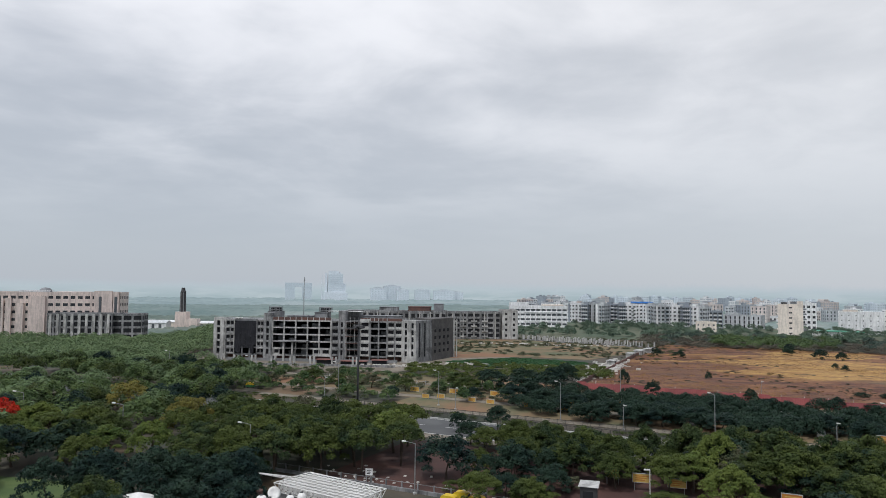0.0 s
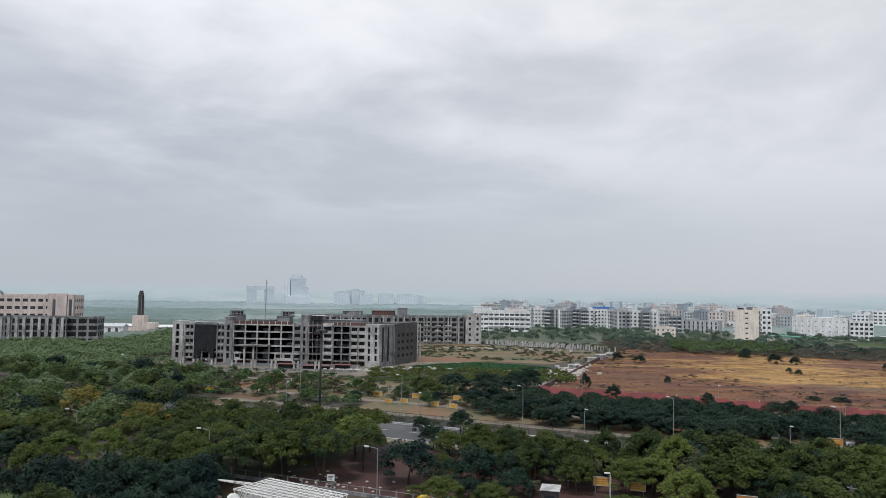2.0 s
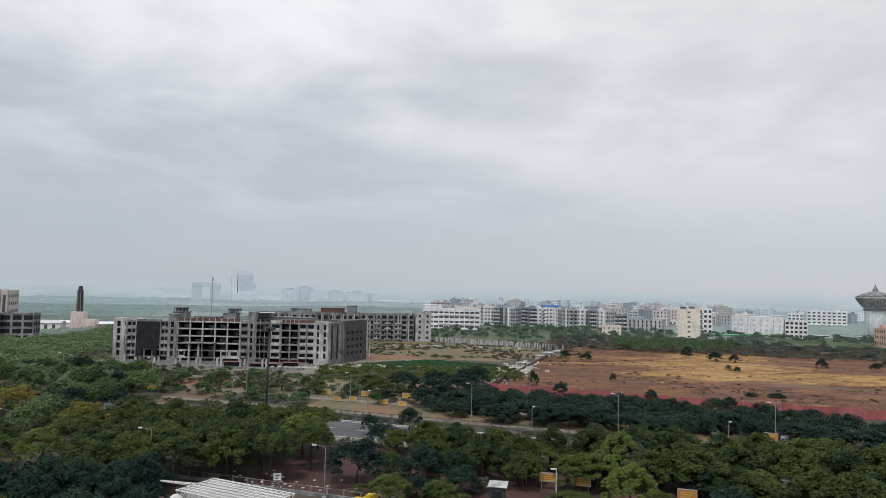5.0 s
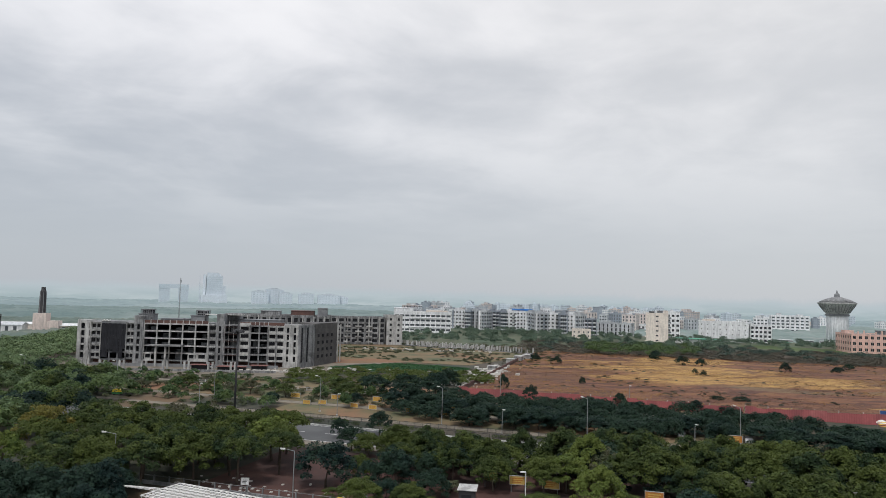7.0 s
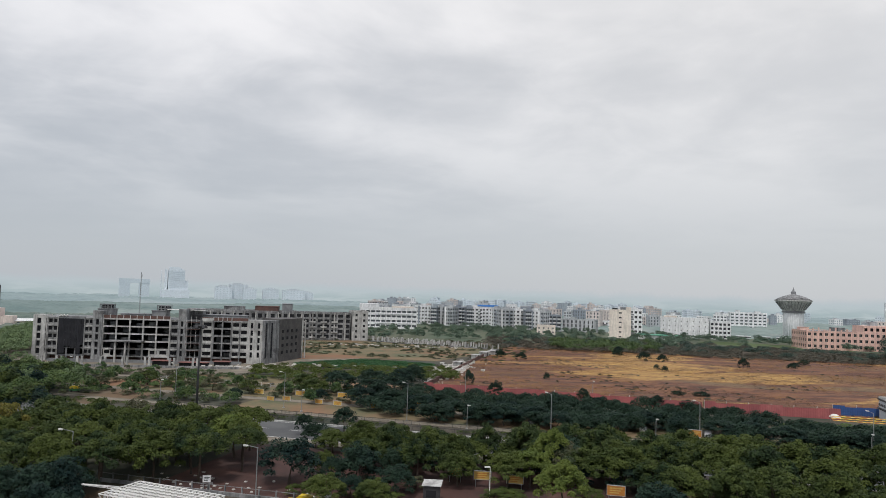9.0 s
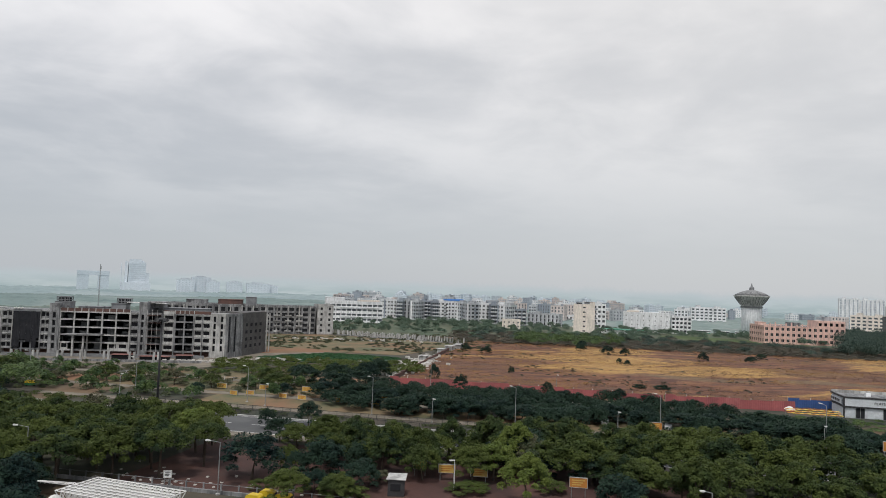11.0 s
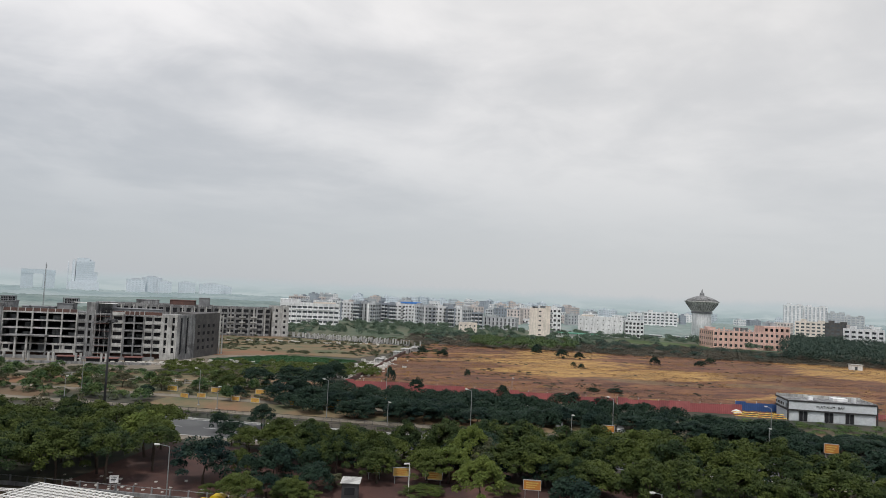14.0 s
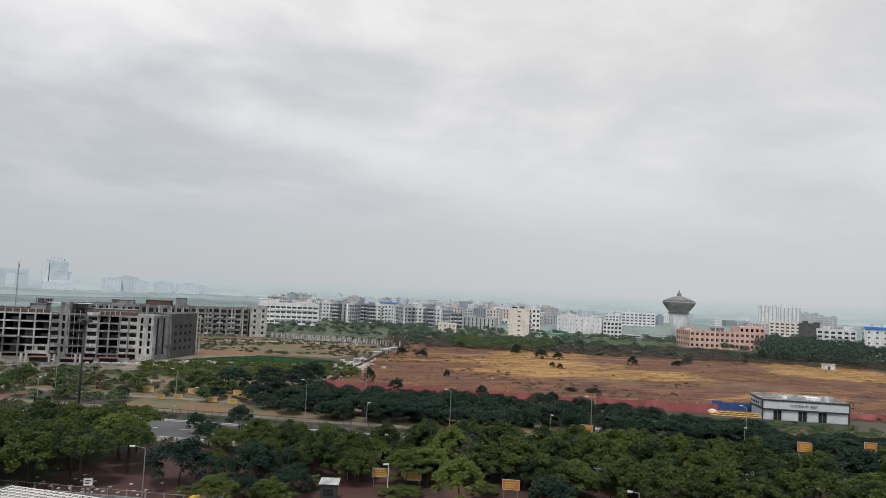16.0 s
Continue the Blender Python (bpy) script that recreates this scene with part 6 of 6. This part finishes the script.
for rows in (FRONT_WEST, FRONT_EAST, FRONT_FAR):
    for x, y, w in rows:
        # nearest western trees get the darker foliage to imitate their deep shade
        plant(bright if x in (-62, -51, -9, 45, 40) else broad if random.random() < 0.85 and not (x < -28 and y < 112) else deep, x, y, w, random.uniform(6.4, 8.8) + (1.0 if across(x, y) > 122 and x > 30 else 0.0), G_AVENUE)
for x, y, w in ((-54, 150, 11), (-75, 170, 14), (-49.5, 141, 10)):
    plant(yell, x, y, w, 9.2 if x < -50 else 10.8, G_AVENUE)
plant([red], -92, 147, 10, 8.8, G_AVENUE)
MID_EAST = ((36, 171, 9.9), (42, 176, 10.3), (46, 166, 8.2), (52, 165, 9.7), (59, 166, 11.3), (64, 160, 10.9), (78, 160, 11.4), (86, 158, 10.2), (96, 163, 7.4), (91, 150, 8.4), (103, 142, 11), (108, 136, 11), (115, 134, 11), (122, 130, 11), (129, 126, 11), (142, 121, 12), (155, 120, 12), (100, 147, 11), (95, 156, 5.9), (71, 156, 10))
MID_NEAR = ((48, 172, 9), (56, 176, 9), (66, 172, 9.5), (76, 168, 9), (88, 166, 9), (72, 180, 8), (84, 178, 7), (112, 150, 9), (120, 146, 9), (130, 142, 9), (140, 136, 10), (150, 132, 10), (165, 128, 10), (34, 182, 9), (28, 190, 10), (20, 196, 10), (40, 188, 9))
for rows in (MID_EAST, MID_NEAR):
    for x, y, w in rows:
        if x < 128 or across(x, y) < 172:
            plant(deep, x, y, w * 1.12, random.uniform(4.4, 5.8) if x < 128 else random.uniform(3.0, 4.0), "trees beyond the avenue")
for x, y, w, h in ((16, 222, 13, 7), (24, 207, 13, 7), (32, 212, 12, 7), (36, 226, 11, 7.4), (41, 234, 10, 8), (8, 212, 10, 6), (27, 228, 12, 7), (44, 246, 9, 6.5), (5, 224, 9, 5.5), (14, 236, 9, 5)):
    plant(deep if h > 6.5 else broad, x, y, w, h, "trees beyond the avenue")
for x, y, w in ((14.6, 138.5, 8.5), (20.6, 136, 9), (26, 130.5, 8)):
    plant(broad, x, y, w, 6.8, G_AVENUE)
for x, y, w, h in ((4, 157, 4.6, 5), (13, 160, 6.5, 6), (88, 200, 4.6, 4.6), (-70, 227, 6, 4), (-43, 237, 8, 5), (-55, 229, 7, 4.4), (-22, 224, 8, 5), (-28, 219, 7, 5), (-11, 218, 8, 4.6), (-80, 240, 8, 5), (9, 202, 6, 4), (-14, 206, 5, 3.6), (-34, 232, 7, 4), (62, 206, 5.5, 6.2), (107, 190, 4.5, 4), (115, 187, 6, 3)):
    plant(deep if w < 7 else scrubs, x, y, w, h, "young trees by the roads")
for x, y, w, h in ((14, 106, 9, 2.6), (34, 106.5, 8.4, 1.7), (9, 143, 3.5, 2.4), (47, 104, 6, 2.4), (21, 113, 5, 2.6), (2, 112, 4, 2), (66, 84, 8, 3.6), (56, 92, 7, 3)):
    plant(bushes, x, y, w, h, "bushes by the lane")


def scatter(kinds, count, inside, gap, width, height, group, seed):
    """Trees strewn at least a gap apart wherever inside(x, y) holds; box of inside as its first four defaults."""
    r = random.Random(seed)
    x0, x1, y0, y1, test = inside
    done, tries = [], 0
    while len(done) < count and tries < count * 40:
        tries += 1
        x, y = r.uniform(x0, x1), r.uniform(y0, y1)
        if not test(x, y) or any((x - a) ** 2 + (y - b) ** 2 < gap * gap for a, b in done):
            continue
        done.append((x, y))
        plant(kinds, x, y, r.uniform(*width), r.uniform(*height), group)


def mass(name, count, inside, gap, width, height, material, label, seed, per=26, leaf=0.75, boughs=7, category="scrub"):
    """Scrub and trees past counting, strewn a gap apart, as one mass of leaf clumps."""
    r, rs = random.Random(seed), np.random.RandomState(seed)
    x0, x1, y0, y1, test = inside
    done, tries, lobes = [], 0, []
    while len(done) < count and tries < count * 40:
        tries += 1
        x, y = r.uniform(x0, x1), r.uniform(y0, y1)
        if not test(x, y) or any((x - a) ** 2 + (y - b) ** 2 < gap * gap for a, b in done):
            continue
        done.append((x, y))
        w, h = r.uniform(*width), r.uniform(*height)
        for k in range(boughs):
            t = 6.283 * (k * 0.618 + r.random() * 0.2)
            q = math.sqrt((k + 0.3) / boughs)
            e = w * r.uniform(0.16, 0.26) * math.sqrt(7 / boughs)
            z = h * (0.24 + 0.5 * math.sqrt(max(0.0, 1 - q * q))) * r.uniform(0.85, 1.1)
            lobes.append((x + 0.38 * w * q * math.cos(t), y + 0.38 * w * q * math.sin(t), z, e, min(h * 0.3, e * 1.1)))
    return setting(name, leaf_cloud(rs, lobes, per, leaf, level=0.9), material, label, category, None, "stuff")


wedge = lambda a0, a1, d0, d1: lambda x, y: a0 < math.degrees(math.atan2(x, y)) < a1 and d0 < math.hypot(x, y) < d1
west = wedge(-37, -15, 165, 300)
scatter(broad + bright, 26, (-130, -60, 100, 150, lambda x, y: wedge(-38, -25, 112, 172)(x, y) and across(x, y) < 135 and not (-72 < x < -46 and y < 121)), 7.0, (8, 11), (6.5, 8.4), G_WOOD, 4)
open_view = lambda x, y: -4.5 < math.degrees(math.atan2(x, y)) < 5.5 and across(x, y) > 108
scatter(broad + broad + scrubs, 34, (-110, 110, 60, 175, lambda x, y: wedge(-30, 50, 95, 178)(x, y) and 113 < across(x, y) < 135.5 and not open_view(x, y)), 8.2, (6, 10.5), (5.0, 8.4), G_AVENUE, 14)
scatter(broad[:3] + deep[:1], 34, (40, 150, 60, 130, lambda x, y: 121 < across(x, y) < 134.5 and 42 < x < 150), 7.0, (9, 12), (8.2, 9.8), G_AVENUE, 17)
scatter(broad[1:4], 22, (100, 210, 20, 90, lambda x, y: 108 < across(x, y) < 134 and x > 104), 6.5, (8, 11), (7.4, 9), G_AVENUE, 18)
scatter(broad[2:] + deep[:1], 16, (0, 48, 95, 150, lambda x, y: 127 < across(x, y) < 135 and x > 2), 5.0, (6, 8), (4.4, 6.0), G_AVENUE, 28)
scatter(broad[:2] + deep[:2], 14, (110, 200, 50, 110, lambda x, y: 150 < across(x, y) < 170 and x > 118), 6.5, (8, 11), (3.6, 4.4), "trees beyond the avenue", 19)
scatter(tall + tall + broad[:1], 26, (-60, 0, 100, 155, wedge(-20, -2.6, 121, 153)), 6.0, (8, 11), (8, 9.4), G_AVENUE, 21)
# mostly dark-leaved kinds here: shade put into the foliage colour
scatter(deep + deep + deep + broad, 24, (-70, -15, 80, 120, lambda x, y: wedge(-34, -14.5, 94, 119)(x, y) and not (math.degrees(math.atan2(x, y)) < -26.5 and math.hypot(x, y) < 116)), 6.0, (8, 10), (6.5, 8), G_AVENUE, 22)
scatter(broad + deep, 24, (5, 110, 90, 140, lambda x, y: wedge(6, 36, 100, 140)(x, y) and 117 < across(x, y) < 131 and not wedge(13.5, 20.5, 90, 118)(x, y)), 6.5, (7, 9.5), (4.4, 6.2), G_AVENUE, 23)
scatter(deep + broad, 14, (0, 40, 95, 125, lambda x, y: wedge(3, 13.5, 101, 121)(x, y) and not 9 < math.degrees(math.atan2(x, y)) < 14.6), 5.0, (5, 7.5), (3.8, 6.2), G_AVENUE, 24)
W_SCRUB = lambda x, y: 186 < across(x, y) < 206 or (168 < across(x, y) < 181 and x < -20) or (210 < across(x, y) < 228 and y < 285)
WESTERN = lambda x, y: west(x, y) and not 137 < across(x, y) < 155 and not (x > -122 and y > 250)
for k, (mt, lb) in enumerate(((F_WOOD, "mid-green trees of the wood, crown to crown"), (F_WEST, "paler green trees of the wood, crown to crown"), (F_DENSE, "dark green trees of the wood, crown to crown"), (F_DEEP, "deep green trees of the wood, crown to crown"))):
    mass("wood_canopy", (62, 36, 36, 18)[k], (-240, -40, 120, 300, WESTERN), 8.5, (9, 13), (6, 8.6), mt, lb, 41 + k, 150, 0.26, 22, "woods")
mass("belt_trees", 80, (20, 135, 90, 215, lambda x, y: 169 < across(x, y) < 206 and x > 22 and (x < 118 or across(x, y) < 190)), 5, (7.5, 10.5), (3.4, 5.0), F_DEEP, "dark low trees in a belt beyond the avenue", 15, 170, 0.22, 20, "woods")
mass("hall_belt", 70, (112, 215, 50, 150, lambda x, y: 163.5 < across(x, y) < 188 and x > 116 and (x < 128 or across(x, y) < 184)), 4.5, (6, 9), (2.2, 3.0), F_DEEP, "dark low trees in a belt before the hall", 16, 150, 0.2, 16, "woods")
mass("hall_scrub", 130, (118, 215, 60, 190, lambda x, y: 183 < across(x, y) < 208 and (y - 159.4) * 0.886 + (x - 159.3) * 0.464 < -1.5), 3, (2, 5), (0.4, 1.2), F_WOOD, "low green scrub before the hall", 37, 60, 0.18)
mass("young_copse", 26, (-110, 20, 195, 290, lambda x, y: 168 < across(x, y) < 230 and not 180 < across(x, y) < 187 and across(x, y) < 205), 9.0, (4, 7), (3.0, 5.0), F_WOOD, "young green trees between the service roads", 27, 130, 0.22, 16, "woods")
mass("roadside_thicket", 90, (-130, 20, 195, 300, W_SCRUB), 4, (2.5, 6), (1.0, 2.6), F_WOOD, "green thickets beside the site road", 35, 70, 0.22)
mass("roadside_scrub", 260, (-130, 20, 195, 300, W_SCRUB), 2.5, (1.5, 4.5), (0.5, 1.5), F_SCRUB, "dusty scrub beside the site road", 5, 40, 0.22)
mass("water_weeds", 260, (0, 64, 280, 324, lambda x, y: abs(x - 33) / 30 + abs(y - 302) / 20 < 1), 2, (4, 6), (0.5, 0.9), F_WEED, "dark green weeds in the hollow", 31, 60, 0.24)
mass("hollow_scrub", 150, (-12, 66, 250, 290, lambda x, y: wedge(-3, 13.5, 252, 292)(x, y)), 3.5, (3, 6.5), (0.8, 2.6), F_DENSE, "green scrub at the edge of the hollow", 36, 60, 0.24)
mass("median_hedge", 230, (-130, 230, 50, 220, lambda x, y: 157 < across(x, y) < 160.6), 2.5, (2.5, 4), (0.6, 1.2), F_DENSE, "low hedge in the median", 32, 40, 0.16)
BEHIND = lambda x, y: (x - 128) * 0.417 + (y - 412) * 0.909
mass("field_scrub", 420, (60, 440, 250, 540, lambda x, y: wedge(16, 56, 360, 520)(x, y) and -14 < BEHIND(x, y) < 80), 5, (5, 11), (1.2, 3.4), F_DUSK, "grey-brown scrub behind the field, haze in its colour", 6, 80, 0.3)
mass("field_thicket", 75, (60, 440, 250, 540, lambda x, y: wedge(17, 56, 400, 520)(x, y) and BEHIND(x, y) > 2), 8, (7, 13), (2.4, 5.0), F_TEAL, "dark thickets behind the field", 16, 90, 0.34)
mass("green_thicket", 60, (150, 260, 380, 500, lambda x, y: wedge(21.5, 29.5, 420, 490)(x, y)), 6, (8, 13), (3, 5.5), F_WOOD, "fresh green thickets before the cream tower", 18, 110, 0.32)
mass("edge_growth", 160, (40, 330, 120, 240, lambda x, y: 226 < across(x, y) < 231), 1.5, (1.2, 3), (0.3, 0.9), F_SCRUB, "dry weeds along the red fence", 19, 30, 0.18)
for bx, by, bw, bh in ((178.6, 330.8, 11, 5.0), (185.5, 325, 8, 4.2), (214.2, 299.8, 8, 5.0), (179.7, 362, 9, 5), (174, 352, 8, 4), (238.4, 296.7, 7, 3), (257.5, 311.4, 9, 3.4), (246, 304, 7, 2.6), (96, 252, 4, 3), (134.8, 211, 9, 1.8), (128, 214, 7, 1.6), (164, 292, 4, 2.4), (163, 283, 4.5, 2.6), (62, 238, 6, 5.4), (112, 330, 9, 4), (105, 342, 8, 4.4)):
    plant(shrubs, bx, by, bw * 0.72, bh * 1.1, "bushes on the field")
mass("field_tufts", 420, (60, 330, 150, 400, lambda x, y: across(x, y) > 232 and BEHIND(x, y) < -4 and noise.noise((x * 0.02, y * 0.03, 5.0)) + 0.6 * noise.noise((x * 0.07, y * 0.1, 5.0)) > 0.16), 1.6, (0.8, 2.6), (0.25, 0.8), F_DUSK, "dark withered tufts dotted over the field", 8, 30, 0.2)
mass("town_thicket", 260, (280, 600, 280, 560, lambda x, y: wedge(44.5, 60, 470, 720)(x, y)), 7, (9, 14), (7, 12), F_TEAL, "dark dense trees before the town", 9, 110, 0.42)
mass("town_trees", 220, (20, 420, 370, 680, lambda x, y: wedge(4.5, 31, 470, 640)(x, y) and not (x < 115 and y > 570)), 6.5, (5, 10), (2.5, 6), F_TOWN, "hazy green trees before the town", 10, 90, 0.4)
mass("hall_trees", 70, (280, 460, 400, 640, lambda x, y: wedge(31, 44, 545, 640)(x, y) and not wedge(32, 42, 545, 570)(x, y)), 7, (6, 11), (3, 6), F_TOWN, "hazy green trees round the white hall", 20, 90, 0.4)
mass("open_scrub", 380, (-10, 150, 300, 470, lambda x, y: wedge(-1, 19, 335, 470)(x, y) and noise.noise((x * 0.03, y * 0.05, 2.0)) > -0.1), 2.5, (1.5, 5), (0.3, 1.1), F_SCRUB, "low scrub on the open ground", 11, 40, 0.28)
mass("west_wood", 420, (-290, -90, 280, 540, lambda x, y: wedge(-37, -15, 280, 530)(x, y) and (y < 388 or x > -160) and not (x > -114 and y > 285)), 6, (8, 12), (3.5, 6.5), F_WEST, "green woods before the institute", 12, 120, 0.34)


def canopy(name, a0, a1, d0, d1, step, material, label, seed, tall):
    """Tree tops past counting: one lumpy sheet of rounded crowns, sunk into the ground where the wood has gaps."""
    g = Geo()
    nr = int((d1 - d0) / (step * 1.4))
    na = int(math.radians(a1 - a0) * (d0 + d1) / 2 / step)
    for j in range(nr + 1):
        for i in range(na + 1):
            x, y = bearing(a0 + (a1 - a0) * i / na, d0 + (d1 - d0) * j / nr)
            lump = noise.noise((x / (step * 2.4), y / (step * 2.4), seed)) + 0.6 * noise.noise((x / (step * 1.1), y / (step * 1.1), seed))
            gap = noise.noise((x * 0.009, y * 0.006, seed + 0.5))
            edge = min(1.0, 8 * min(i / na, 1 - i / na), 8 * min(j / nr, 1 - j / nr))
            g.v.append((x, y, edge * tall * (0.55 + 0.55 * lump + 0.9 * min(0.3, gap)) - 0.4))
    for j in range(nr):
        for i in range(na):
            k = j * (na + 1) + i
            g.f.append((k, k + 1, k + na + 2, k + na + 1))
    ob = setting(name, g, material, label, "woods", None, "stuff")
    ob.data.polygons.foreach_set("use_smooth", [True] * len(ob.data.polygons))
    return ob


# farther canopies get the paler materials; haze is in the colour only
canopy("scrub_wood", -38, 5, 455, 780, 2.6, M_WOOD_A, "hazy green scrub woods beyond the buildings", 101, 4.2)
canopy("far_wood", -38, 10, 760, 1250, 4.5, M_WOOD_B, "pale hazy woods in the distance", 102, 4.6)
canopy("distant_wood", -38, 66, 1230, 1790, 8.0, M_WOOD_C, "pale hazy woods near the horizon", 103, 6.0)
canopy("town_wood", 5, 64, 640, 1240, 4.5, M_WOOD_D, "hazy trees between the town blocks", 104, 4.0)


def grass(name, material, label, seed, lo, hi, count):
    """Dry tufts in drifts over the field."""
    rs = np.random.RandomState(seed)
    lobes = []
    while len(lobes) < count:
        u, v = rs.rand(), rs.rand()
        q = (FA * (1 - u) + FB * u) * (1 - v) + (FD * (1 - u) + FC * u) * v
        k = noise.noise((q.x * 0.02 + q.y * 0.008, q.y * 0.045 + q.x * 0.02, seed)) + 0.5 * noise.noise((q.x * 0.11, q.y * 0.16, seed))
        if lo < k < hi:
            lobes.append((q.x, q.y, 0.32, rs.uniform(0.8, 2.2), rs.uniform(0.06, 0.2)))
    return setting(name, leaf_cloud(rs, lobes, 9, 0.2, level=1.6), material, label, "grass", None, "stuff")


grass("straw_grass", F_STRAW, "straw-coloured dry grass in drifts on the field", 201, 0.0, 2, 8000)
grass("withered_growth", F_BROWN, "withered brown growth in drifts on the field", 201, -2, -0.1, 5000)

# any pattern tree still unplanted joins the wood
for k, src in enumerate(broad + deep + bright + tall + yell + scrubs + wood + bushes + shrubs + [red]):
    if src.name not in stock:
        plant([src], -104 - 5 * k, 172 + 4 * k, 7, 3 if src in bushes + shrubs else 7, G_WOOD)
